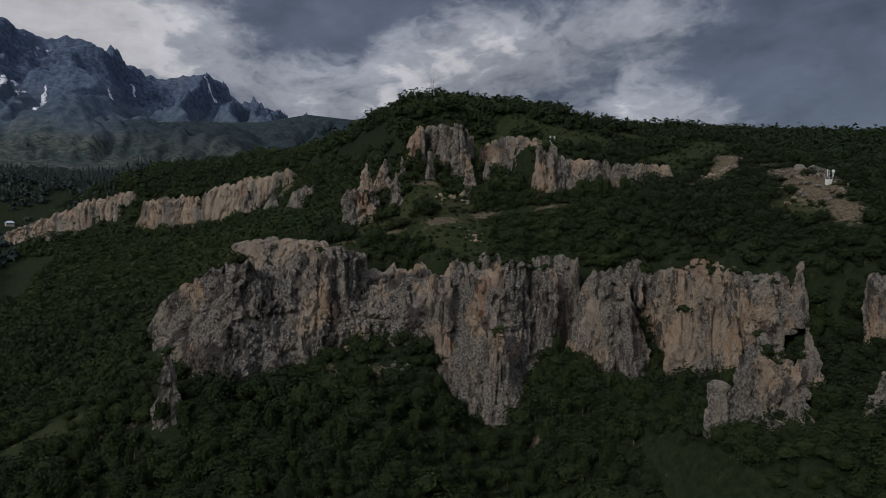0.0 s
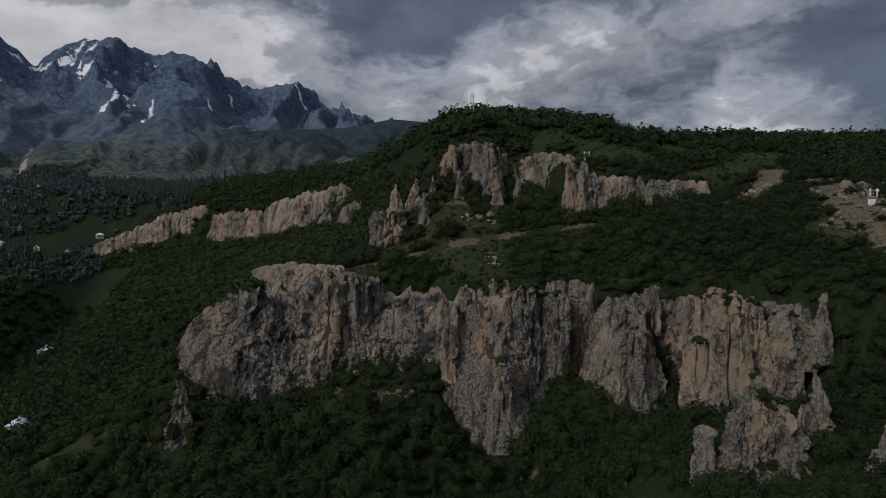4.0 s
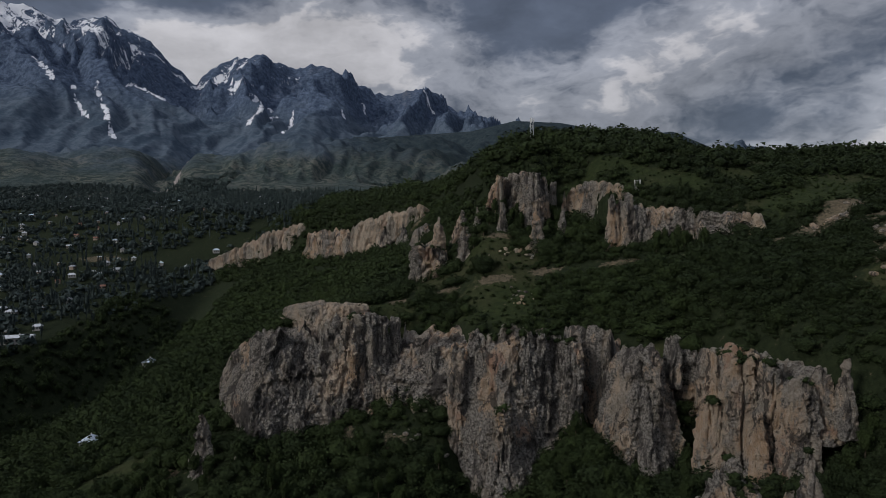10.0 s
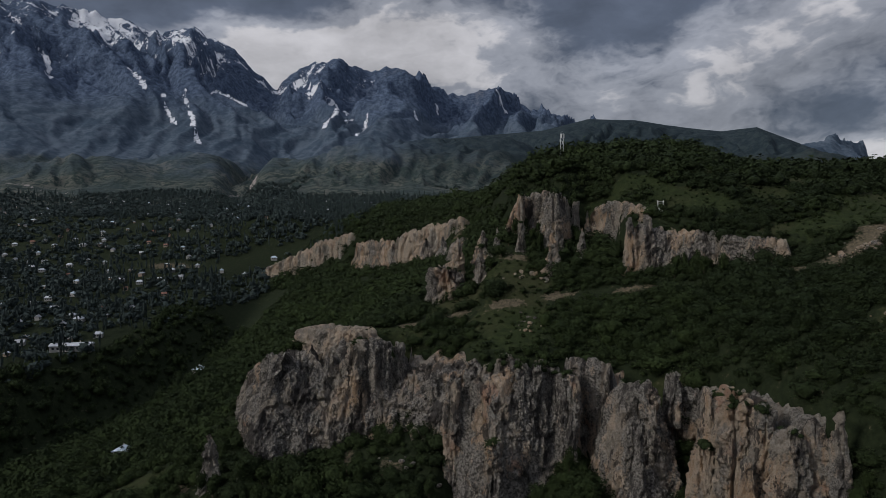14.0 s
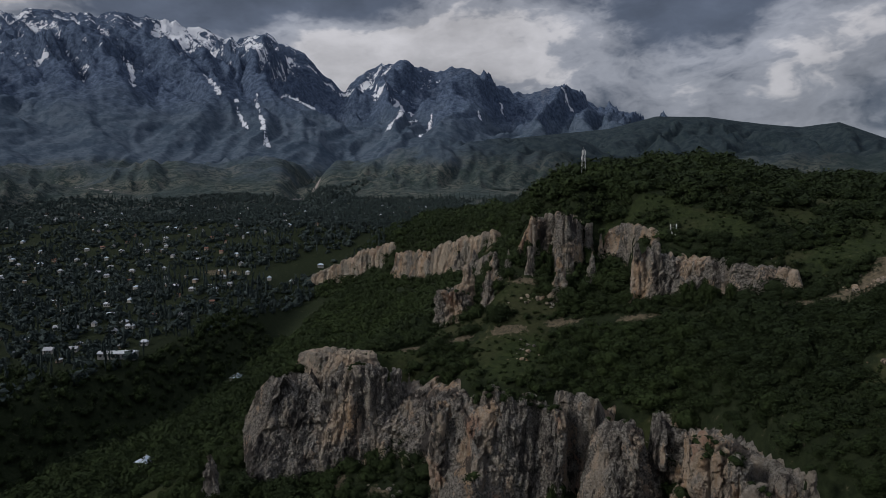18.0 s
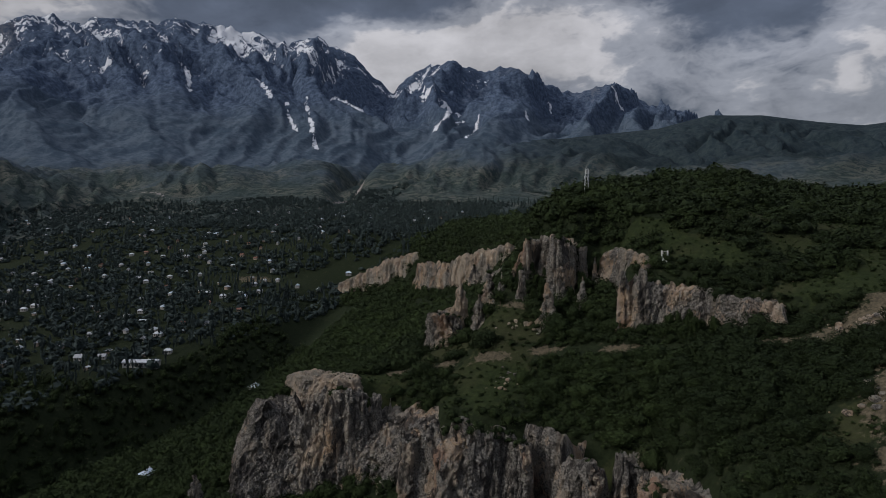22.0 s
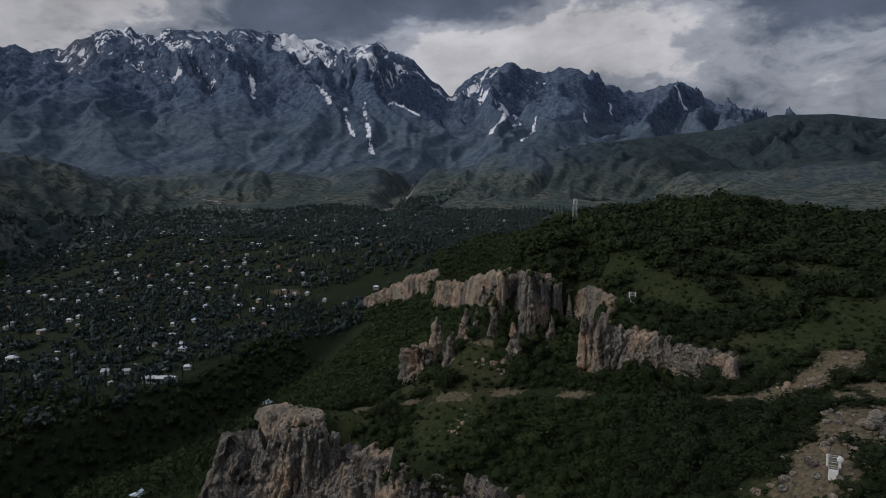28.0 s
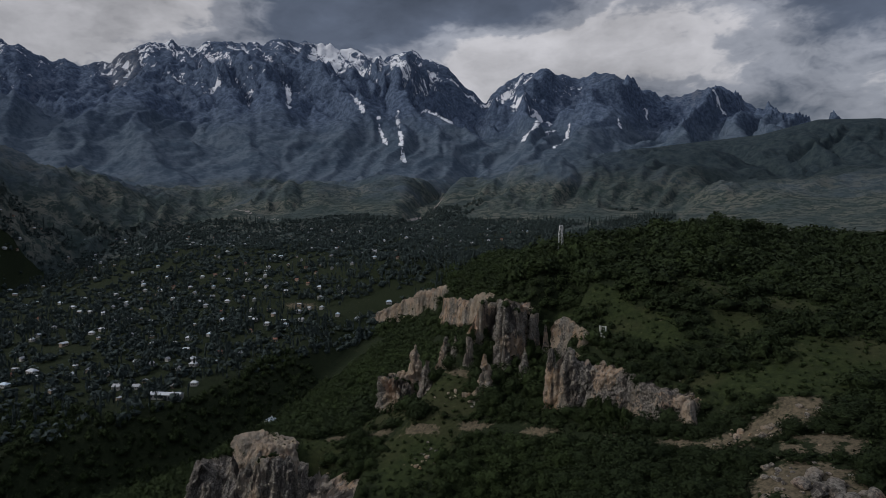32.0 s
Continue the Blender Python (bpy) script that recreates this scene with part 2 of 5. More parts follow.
def ground(x, y):
    """Height of the ground at arrays of x and y."""
    shape = np.shape(x)
    x, y = np.ravel(x).astype(float), np.ravel(y).astype(float)
    dx, dy = x - HUB[0], y - HUB[1]
    r, a = np.hypot(dx, dy), np.degrees(np.arctan2(-dx, dy))
    h = hill(x, y)
    h = h + 1.3 * fbm(flat3(x, y, 0.035), 4, 3) * step(y, 60, 140)
    far = np.maximum(step(x, -205, -248), np.maximum(step(y, 700, 1050), step(r, 620, 1000)))
    z = h * (1 - far) + valley(x, y) * far
    # the stream's gully below the village
    gully = np.exp(-((x - np.interp(y, (100, 300, 420, 560), (-215, -205, -212, -262))) / 24) ** 2) * step(y, 640, 500)
    z = z - 12 * gully * step(x, -150, -190)
    # foothills, then the two ranges; spurs and gullies run downhill
    spur, rib = spurs(dx, dy, r, a)
    rough = fbm(np.stack([dx, dy, 0 * dx], 1) * 0.0026, 4, 31, 0.5, True)
    crag = fbm(np.stack([dx, dy, 0 * dx], 1) * 0.010, 4, 53, 0.6, True)
    grit = fbm(np.stack([dx, dy, 0 * dx], 1) * 0.018, 2, 59, 0.6, True)
    side = step(a, -24, -14)
    foot = step(r, 1150, 2200) * 120 * (0.35 + 0.65 * step(a, 80, 45) + 0.35 * step(a, 26, 8)) * (0.45 + 0.55 * rough + 0.3 * spur + 0.08 * crag) * side
    stream = np.exp(-((a - np.interp(r, (1200, 1900, 2700, 3400), (33, 31.8, 28.5, 26.5))) / 1.4) ** 2)
    z = z + np.maximum(foot, 0) * (1 - 0.9 * stream)
    base = np.interp(r, (1200, 2300, 3000, 5000), (150, 250, 300, 320))
    top = along(SNOW_RANGE, a)
    alp = np.clip((top - 700) / 500, 0.15, 1)
    top = top + (34 * fbm(np.stack([a * 0.75, 0 * a, 0 * a], 1), 4, 57, 0.65, True) - 6) * alp
    rise = np.clip((r - 2250) / (4550 - 2250), 0, 1)
    lift = 0.5 * rise + 0.5 * rise ** 2.6
    carve = np.clip(rise * 4, 0, 1) * np.clip((1 - rise) * 4, 0.0, 1)
    snow = base + (top - base) * lift * (1 - 0.25 * carve * stream) + (spur * (80 + 115 * step(rise, 0.15, 0.6)) + rib * (16 + 92 * step(rise, 0.25, 0.75)) + grit * 9 + crag * 34 * step(rise, 0.35, 0.8) - 20) * carve
    snow = snow + alp * (crag * 26 + rib * 20 - 14) * step(rise, 0.55, 0.9)
    snow = np.where(r > 4550, top - (r - 4550) * 0.6 + alp * (crag * 26 + rib * 20 - 14), snow)
    top2 = along(GREEN_RANGE, a)
    rise2 = np.clip((r - 1500) / (2900 - 1500), 0, 1)
    carve2 = np.clip(rise2 * 5, 0, 1) * np.clip((1 - rise2) * 4, 0.0, 1)
    green = 190 + (top2 - 190) * (rise2 ** 1.3) + (spur * 30 + rib * 50 + rough * 40 + crag * 14 + grit * 7 - 30) * carve2
    green = np.where(r > 2900, top2 - (r - 2900) * 0.25, green)
    # rounded brown foothills before the range; they come nearer at its left end
    begin = np.interp(a, (50, 66), (1250, 900))
    rise3 = np.clip((r - begin) / (2150 - begin), 0, 1)
    low3 = along(FOOT_RANGE, a) - 90
    brown = 60 + low3 * np.sin(rise3 * 1.5708) + (rough * 62 + rib * 24 + crag * 11 + grit * 5) * np.clip(rise3 * 4, 0, 1)
    brown = np.where(r > 2150, brown - (r - 2150) * 0.20, brown)
    green = np.maximum(green * step(r, 1450, 1700), brown * (1 - 0.6 * stream) * step(r, begin, begin + 250))
    # one smooth green cone at the mouth of the side valley
    cone = 258 - 0.60 * np.hypot(x + 640, (y - 1800) * 0.8) + 8 * rough
    ranges = np.maximum(np.maximum(snow * step(r, 2150, 2500), green), cone) * np.where(side > 0, 1, 0)
    z = np.where(r > 900, np.maximum(z, ranges), z)
    return z.reshape(shape)


# ---------------------------------------------------------------- materials
def material(name, rough=0.9):
    m = bpy.data.materials.new(name)
    m.use_nodes = True
    n = Nodes(m.node_tree)
    b = n.add("ShaderNodeBsdfPrincipled", {"Roughness": rough})
    b.inputs["Specular IOR Level"].default_value = 0.08
    n.add("ShaderNodeOutputMaterial", {0: b.outputs[0]})
    return m, n, b


def bump(n, b, height, strength, distance):
    k = n.add("ShaderNodeBump", {"Height": height, "Strength": strength, "Distance": distance})
    n.tree.links.new(k.outputs[0], b.inputs["Normal"])


def link(n, out, sock):
    n.tree.links.new(out, sock)


def rock_material(name, warm=0.5, pale=0.0, scale=1.0, dark=0.0):
    """Weathered conglomerate: grey crust with lichen, ochre fresh faces, dark water streaks."""
    m, n, b = material(name, 0.95)
    at = n.add("ShaderNodeNewGeometry").outputs["Position"]
    tall = n.vec("MULTIPLY", at, (1.0, 1.0, 0.30))
    patch = n.noise(n.vec("MULTIPLY", at, (1.0, 1.0, 0.6)), 0.075 * scale, 6.0, 0.62, 0.3)
    stripe = n.noise(tall, 0.40 * scale, 6.0, 0.66, 0.2)
    grain = n.noise(at, 1.5 * scale, 8.0, 0.72)
    pebble = n.noise(at, 4.0 * scale, 5.0, 0.75)
    crust = n.mix(n.span(grain, 0.38, 0.62), (0.125, 0.114, 0.104), (0.560, 0.515, 0.455))
    fresh = n.mix(n.span(stripe, 0.38, 0.64), (0.600, 0.410, 0.265), (0.720, 0.590, 0.460))
    fresh = n.mix(n.math("MULTIPLY", n.span(n.noise(at, 0.11 * scale, 4.0), 0.56, 0.66), 0.6), fresh, (0.48, 0.27, 0.20))
    amount = n.math("ADD", n.math("MULTIPLY", patch, 0.75), n.math("ADD", n.math("MULTIPLY", stripe, 0.27), n.math("MULTIPLY", grain, 0.20)))
    col = n.mix(n.span(amount, 0.695 - 0.16 * warm, 0.745 - 0.16 * warm), crust, fresh)
    col = n.mix(n.math("MULTIPLY", n.span(n.noise(tall, 0.13 * scale, 5.0, 0.65, 0.2), 0.50, 0.60), 0.55), col, (0.62, 0.525, 0.42))
    streak = n.math("ADD", n.math("MULTIPLY", n.noise(tall, 0.20 * scale, 6.0, 0.7, 0.2), 0.8), n.math("MULTIPLY", grain, 0.2))
    col = n.mix(n.math("MULTIPLY", n.span(streak, 0.53 - dark, 0.58 - dark), 0.85), col, (0.070, 0.063, 0.060))
    col = n.mix(n.math("MULTIPLY", n.span(pebble, 0.54, 0.66), 0.26), col, (0.56, 0.52, 0.47))
    col = n.mix(n.math("MULTIPLY", n.span(n.noise(at, 3.0 * scale, 6.0, 0.76), 0.54, 0.62), 0.45), col, (0.055, 0.050, 0.047))
    if pale:
        col = n.mix(pale, col, (0.63, 0.55, 0.45))
    link(n, col, b.inputs["Base Color"])
    bump(n, b, n.math("ADD", n.math("MULTIPLY", grain, 0.9), n.math("MULTIPLY", pebble, 0.4)), 1.0, 4.0)
    return m


ROCK = rock_material("grey_cliff_rock", 0.48)
ROCK_WARM = rock_material("ochre_cliff_rock", 0.58)
ROCK_GREY = rock_material("crusted_grey_rock", 0.26)
ROCK_DARK = rock_material("black_streaked_rock", 0.36, dark=0.03)
ROCK_PALE = rock_material("pale_cliff_rock", 0.8, 0.40)


def ground_material():
    m, n, b = material("hill_ground", 1.0)
    at = n.add("ShaderNodeNewGeometry").outputs["Position"]
    big = n.noise(at, 0.03, 4.0)
    tuft = n.noise(at, 0.55, 6.0, 0.7)
    bare = n.add("ShaderNodeAttribute", attribute_name="bare").outputs["Fac"]
    lawn = n.add("ShaderNodeAttribute", attribute_name="lawn").outputs["Fac"]
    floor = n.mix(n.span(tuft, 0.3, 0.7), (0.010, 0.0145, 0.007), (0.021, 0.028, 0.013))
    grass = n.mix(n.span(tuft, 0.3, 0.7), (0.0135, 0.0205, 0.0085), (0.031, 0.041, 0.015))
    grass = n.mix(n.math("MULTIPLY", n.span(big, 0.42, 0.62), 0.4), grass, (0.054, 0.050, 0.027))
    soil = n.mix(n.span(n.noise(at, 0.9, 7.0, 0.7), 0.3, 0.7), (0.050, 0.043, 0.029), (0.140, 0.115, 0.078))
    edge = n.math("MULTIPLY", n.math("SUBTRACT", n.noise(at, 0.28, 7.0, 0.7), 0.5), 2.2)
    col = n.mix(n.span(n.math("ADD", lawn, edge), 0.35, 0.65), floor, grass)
    col = n.mix(n.span(n.math("ADD", bare, n.math("ADD", edge, n.math("MULTIPLY", n.math("SUBTRACT", tuft, 0.5), 2.4))), 0.40, 0.75), col, soil)
    link(n, col, b.inputs["Base Color"])
    bump(n, b, tuft, 1.0, 0.6)
    return m


def mountain_material():
    m, n, b = material("hazy_mountain_land", 1.0)
    at = n.add("ShaderNodeNewGeometry").outputs["Position"]
    z = n.add("ShaderNodeSeparateXYZ", {0: at}).outputs[2]

    def stored(name):
        return n.add("ShaderNodeAttribute", attribute_name=name).outputs["Fac"]

    def around(v, much):
        return n.math("MULTIPLY", n.math("SUBTRACT", v, 0.5), much)

    gully, couloir, wooded, slide, field = (stored(k) for k in ("gully", "couloir", "wooded", "scree", "snowfield"))
    big = n.noise(at, 0.0030, 6.0, 0.6)
    fine = n.noise(at, 0.040, 8.0, 0.72)
    patch = n.noise(at, 0.0075, 8.0, 0.68, 0.4)
    # grazed foothills, scrub in their folds, dark forest, then rock; their bluish, lifted colours have distance haze
    # painted in
    hazed_meadow = n.mix(n.span(patch, 0.40, 0.62), (0.050, 0.066, 0.066), (0.106, 0.108, 0.090))
    hazed_meadow = n.mix(n.span(n.noise(at, 0.06, 6.0, 0.75), 0.47, 0.54), hazed_meadow, (0.030, 0.044, 0.040))
    hazed_meadow = n.mix(n.math("MULTIPLY", n.span(couloir, -0.1, 0.45), 0.75), hazed_meadow, (0.030, 0.046, 0.044))
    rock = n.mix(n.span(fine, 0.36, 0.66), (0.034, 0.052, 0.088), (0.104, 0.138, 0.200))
    hazed_forest = n.mix(n.span(n.math("ADD", n.math("MULTIPLY", fine, 0.5), n.math("MULTIPLY", patch, 0.5)), 0.43, 0.57), (0.046, 0.068, 0.096), (0.088, 0.114, 0.146))
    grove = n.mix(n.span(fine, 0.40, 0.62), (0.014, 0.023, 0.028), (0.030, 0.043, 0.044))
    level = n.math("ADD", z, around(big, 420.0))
    col = n.mix(n.span(level, 260.0, 400.0), hazed_meadow, hazed_forest)
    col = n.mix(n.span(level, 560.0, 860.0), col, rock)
    col = n.mix(n.math("MULTIPLY", n.span(n.math("ADD", gully, around(fine, 1.6)), 0.2, 0.8), n.span(level, 420.0, 620.0)), col, (0.105, 0.110, 0.125))
    col = n.mix(n.span(n.math("MULTIPLY", n.span(slide, 0.0, 0.3), n.math("ADD", slide, around(fine, 3.0))), 0.50, 0.80), col, (0.26, 0.23, 0.215))
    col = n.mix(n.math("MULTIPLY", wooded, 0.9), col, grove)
    # snow lies in the couloirs and on ledges and thickens with height
    lie = n.noise(n.vec("MULTIPLY", at, (1.0, 1.0, 0.55)), 0.022, 10.0, 0.74, 0.5)
    high = n.span(z, 700.0, 1500.0, -0.62, 0.30, False)
    snow = n.math("ADD", n.math("ADD", around(lie, 3.4), n.math("MULTIPLY", couloir, 0.85)), n.math("ADD", high, around(n.noise(at, 0.0045, 4.0, 0.6), 1.5)))
    white = n.math("MULTIPLY", n.span(snow, 0.00, 0.07), n.span(z, 720.0, 880.0))
    white = n.math("MAXIMUM", white, n.span(n.math("MULTIPLY", n.span(field, 0.0, 0.3), n.math("ADD", field, around(lie, 5.5))), 0.70, 0.90))
    col = n.mix(white, col, (0.66, 0.675, 0.71))
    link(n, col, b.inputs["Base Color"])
    bump(n, b, fine, 0.8, 7.0)
    return m


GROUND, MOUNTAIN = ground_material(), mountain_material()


def leaf_material(name, dark, light):
    m, n, b = material(name, 0.75)
    tint = n.add("ShaderNodeAttribute", attribute_name="tint").outputs["Fac"]
    at = n.add("ShaderNodeNewGeometry").outputs["Position"]
    speck = n.noise(at, 2.4, 5.0, 0.75)
    f = n.math("ADD", n.math("MULTIPLY", tint, 0.6), n.math("MULTIPLY", n.math("SUBTRACT", speck, 0.5), 2.3))
    col = n.mix(n.span(n.math("ADD", f, 0.12), 0.0, 0.95, smooth=False), dark, light)
    link(n, col, b.inputs["Base Color"])
    bump(n, b, n.noise(at, 1.3, 6.0, 0.75), 1.0, 1.6)
    return m


LEAF = leaf_material("broad_leaves", (0.0240, 0.0355, 0.0165), (0.055, 0.080, 0.0265))
# for the distant valley trees: haze painted in as a paler, bluer green
HAZY_LEAF = leaf_material("hazy_valley_leaves", (0.043, 0.060, 0.060), (0.088, 0.115, 0.104))


def plain(name, col, rough=0.7, vary=0.25, scale=3.0, metal=0.0):
    m, n, b = material(name, rough)
    at = n.add("ShaderNodeNewGeometry").outputs["Position"]
    g = n.noise(at, scale, 5.0, 0.65)
    lo, hi = tuple(c * (1 - vary) for c in col), tuple(min(1, c * (1 + vary)) for c in col)
    link(n, n.mix(n.span(g, 0.3, 0.7), lo, hi), b.inputs["Base Color"])
    b.inputs["Metallic"].default_value = metal
    return m


# ---------------------------------------------------------------- meshes from arrays
def array_mesh(name, verts, faces, mats=(), which=None, attrs=None, smooth=True):
    """verts: rows of x, y, z; faces: arrays of rows with the same number of corners."""
    me = bpy.data.meshes.new(name)
    verts = np.asarray(verts, np.float32)
    faces = [np.asarray(f, np.int32) for f in faces if len(f)]
    loops = np.concatenate([f.ravel() for f in faces])
    counts = np.concatenate([np.full(len(f), f.shape[1], np.int32) for f in faces])
    me.vertices.add(len(verts))
    me.vertices.foreach_set("co", verts.ravel())
    me.loops.add(len(loops))
    me.loops.foreach_set("vertex_index", loops)
    me.polygons.add(len(counts))
    me.polygons.foreach_set("loop_start", np.r_[0, np.cumsum(counts)[:-1]].astype(np.int32))
    me.polygons.foreach_set("use_smooth", np.full(len(counts), smooth))
    for m in mats:
        me.materials.append(m)
    if which is not None:
        me.polygons.foreach_set("material_index", np.asarray(which, np.int32))
    me.update(calc_edges=True)
    for key, v in (attrs or {}).items():
        me.attributes.new(key, "FLOAT", "POINT").data.foreach_set("value", np.asarray(v, np.float32))
    return me


def sheet(rows, cols, wrap=False):
    """Quads of a grid of vertices, row by row."""
    i = np.arange(rows * cols).reshape(rows, cols)
    j = np.roll(i, -1, 1) if wrap else i
    a, b = (i[:-1], j[:-1]) if wrap else (i[:-1, :-1], i[:-1, 1:])
    c, d = (j[1:], i[1:]) if wrap else (i[1:, 1:], i[1:, :-1])
    return np.stack([a.ravel(), b.ravel(), c.ravel(), d.ravel()], 1)


# ---------------------------------------------------------------- ground
def oval(x, y, cx, cy, rx, ry, turn=0.0):
    c, s = math.cos(radians(turn)), math.sin(radians(turn))
    u, v = (x - cx) * c + (y - cy) * s, -(x - cx) * s + (y - cy) * c
    return np.clip(1.6 - 1.1 * np.hypot(u / rx, v / ry), 0, 1)


TRAIL = ((-42, 234), (-28, 240), (-16, 249), (0, 250), (14, 250), (32, 257), (54, 256), (66, 254), (85, 251), (107, 243), (120, 238.5), (133, 230), (142, 229), (156, 233), (215, 236))


def trail_gap(x, y):
    """Distance from the dirt track."""
    p = np.array(TRAIL, float)
    best = np.full(np.shape(x), 1e9)
    for a, b in zip(p[:-1], p[1:]):
        d = b - a
        t = np.clip(((x - a[0]) * d[0] + (y - a[1]) * d[1]) / (d @ d), 0, 1)
        best = np.minimum(best, np.hypot(x - a[0] - t * d[0], y - a[1] - t * d[1]))
    return best


def lawn_at(x, y):
    """Open grass."""
    spots = ((-27, 236, 13, 6, 20), (18, 241, 15, 19, 0), (-8, 260, 14, 8, 20), (14, 266, 18, 7, 0), (-30, 226, 16, 6, 10), (6, 276, 14, 6, 0), (60, 306, 18, 6, -10), (86, 290, 22, 8, -25),
             (132, 314, 14, 8, 0), (100, 316, 16, 9, 0), (140, 268, 14, 8, 0), (150, 282, 20, 12, 0), (136, 262, 18, 9, 0), (116, 296, 9, 8, 0), (-106, 190, 7, 13, -50), (126, 192, 8, 7, 0), (125, 264, 20, 6, 0), (70, 214, 8, 3, 0))
    best = np.zeros(np.shape(x))
    for s in spots:
        best = np.maximum(best, oval(x, y, *s))
    return best


def bare_at(x, y):
    """Bare soil and scree."""
    spots = ((134, 244, 14, 6, 20), (141, 249, 8, 6, 0), (124, 240, 9, 2.5, 0), (144, 215, 14, 8, 10), (134, 197, 8, 14, -10), (153, 206, 10, 10, 0), (131, 180, 5, 8, 0), (148, 236, 9, 3, 0), 
             (-100, 205, 1.2, 20, -50), (12, 279, 9, 2, 0),  (-48, 446, 8, 4, 0), (-364, 552, 22, 10, 0), (-40, 330, 4, 4, 0), (-86, 187, 5, 3, 30),
             (-14, 196, 4, 3, 0), (-30, 198, 2, 8, 20), (24, 176, 3, 2, 0))
    best = np.zeros(np.shape(x))
    for s in spots:
        best = np.maximum(best, oval(x, y, *s))
    return np.maximum(best, 1.3 * np.clip(1.25 - trail_gap(x, y) / 1.25, 0, 1))


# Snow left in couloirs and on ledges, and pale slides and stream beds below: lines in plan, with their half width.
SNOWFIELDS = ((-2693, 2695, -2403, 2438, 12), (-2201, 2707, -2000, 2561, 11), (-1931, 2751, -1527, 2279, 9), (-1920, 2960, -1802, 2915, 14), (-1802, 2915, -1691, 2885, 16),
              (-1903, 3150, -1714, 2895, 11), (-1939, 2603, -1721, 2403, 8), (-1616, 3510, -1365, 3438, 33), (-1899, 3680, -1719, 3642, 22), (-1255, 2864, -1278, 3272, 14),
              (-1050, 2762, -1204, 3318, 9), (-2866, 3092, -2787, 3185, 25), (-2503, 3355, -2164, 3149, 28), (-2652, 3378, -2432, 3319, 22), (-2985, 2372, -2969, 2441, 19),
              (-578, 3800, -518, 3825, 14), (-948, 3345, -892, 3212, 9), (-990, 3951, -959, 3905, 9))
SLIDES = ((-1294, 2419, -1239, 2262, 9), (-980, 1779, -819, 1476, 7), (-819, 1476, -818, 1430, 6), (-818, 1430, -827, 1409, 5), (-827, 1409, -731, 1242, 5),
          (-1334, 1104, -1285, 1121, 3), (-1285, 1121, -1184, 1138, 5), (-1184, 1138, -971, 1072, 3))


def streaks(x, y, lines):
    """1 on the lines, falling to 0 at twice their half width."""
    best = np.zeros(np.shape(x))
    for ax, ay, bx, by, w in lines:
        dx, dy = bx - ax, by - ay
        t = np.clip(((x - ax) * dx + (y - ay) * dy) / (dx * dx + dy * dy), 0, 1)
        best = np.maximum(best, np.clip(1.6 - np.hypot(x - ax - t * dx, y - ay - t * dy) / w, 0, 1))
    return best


def build_ground():
    az = np.radians(np.concatenate([np.arange(-58, 75, 0.20), np.arange(76, 298, 4.0)]))
    r = np.concatenate([np.geomspace(6, 95, 24)[:-1], np.geomspace(95, 900, 145)[:-1], np.geomspace(900, 2300, 95)[:-1], np.geomspace(2300, 4880, 185)])
    rr, aa = np.meshgrid(r, az, indexing="ij")
    x, y = HUB[0] - rr * np.sin(aa), HUB[1] + rr * np.cos(aa)
    z = ground(x, y)
    verts = np.stack([x.ravel(), y.ravel(), z.ravel()], 1)
    quads = sheet(len(r), len(az), wrap=True)
    near = np.hypot(verts[quads[:, 0], 0] - HUB[0], verts[quads[:, 0], 1] - HUB[1]) < 1150
    tip = len(verts)
    verts = np.vstack([verts, [[HUB[0], HUB[1], float(ground(np.array([HUB[0]]), np.array([HUB[1]]))[0])]]])
    fan = np.stack([np.full(len(az), tip), np.roll(np.arange(len(az)), -1), np.arange(len(az))], 1)
    lawn, bare = np.append(lawn_at(x, y).ravel(), 0), np.append(bare_at(x, y).ravel(), 0)
    lawn = np.maximum(lawn, np.where((verts[:, 0] < -235) & (verts[:, 1] > 300) | (np.hypot(verts[:, 0] - HUB[0], verts[:, 1] - HUB[1]) > 640), np.clip(2.0 * fbm(flat3(verts[:, 0], verts[:, 1], 0.016), 3, 63), 0, 0.16), 0))
    px, py = verts[:, 0] - HUB[0], verts[:, 1] - HUB[1]
    pa = np.degrees(np.arctan2(-px, py))
    great, small = spurs(px, py, np.hypot(px, py), pa)
    gully, couloir = np.clip(-great, -1, 1), np.clip(-small, -1, 1)
    pr = np.hypot(px, py)
    wooded = step(pa, 24, 12) * step(pr, 1500, 1900) * step(pr, 3000, 2900)
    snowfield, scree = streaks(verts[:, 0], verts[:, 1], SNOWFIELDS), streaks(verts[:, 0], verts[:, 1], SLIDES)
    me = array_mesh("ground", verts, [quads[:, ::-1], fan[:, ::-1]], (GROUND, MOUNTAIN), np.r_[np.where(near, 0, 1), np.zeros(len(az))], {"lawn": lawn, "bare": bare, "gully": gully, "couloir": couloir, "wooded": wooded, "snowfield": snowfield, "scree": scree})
    tagged(new("ground", me), "wooded green hillside, valley floor and snow-streaked mountains", "ground", kind="structure")


build_ground()


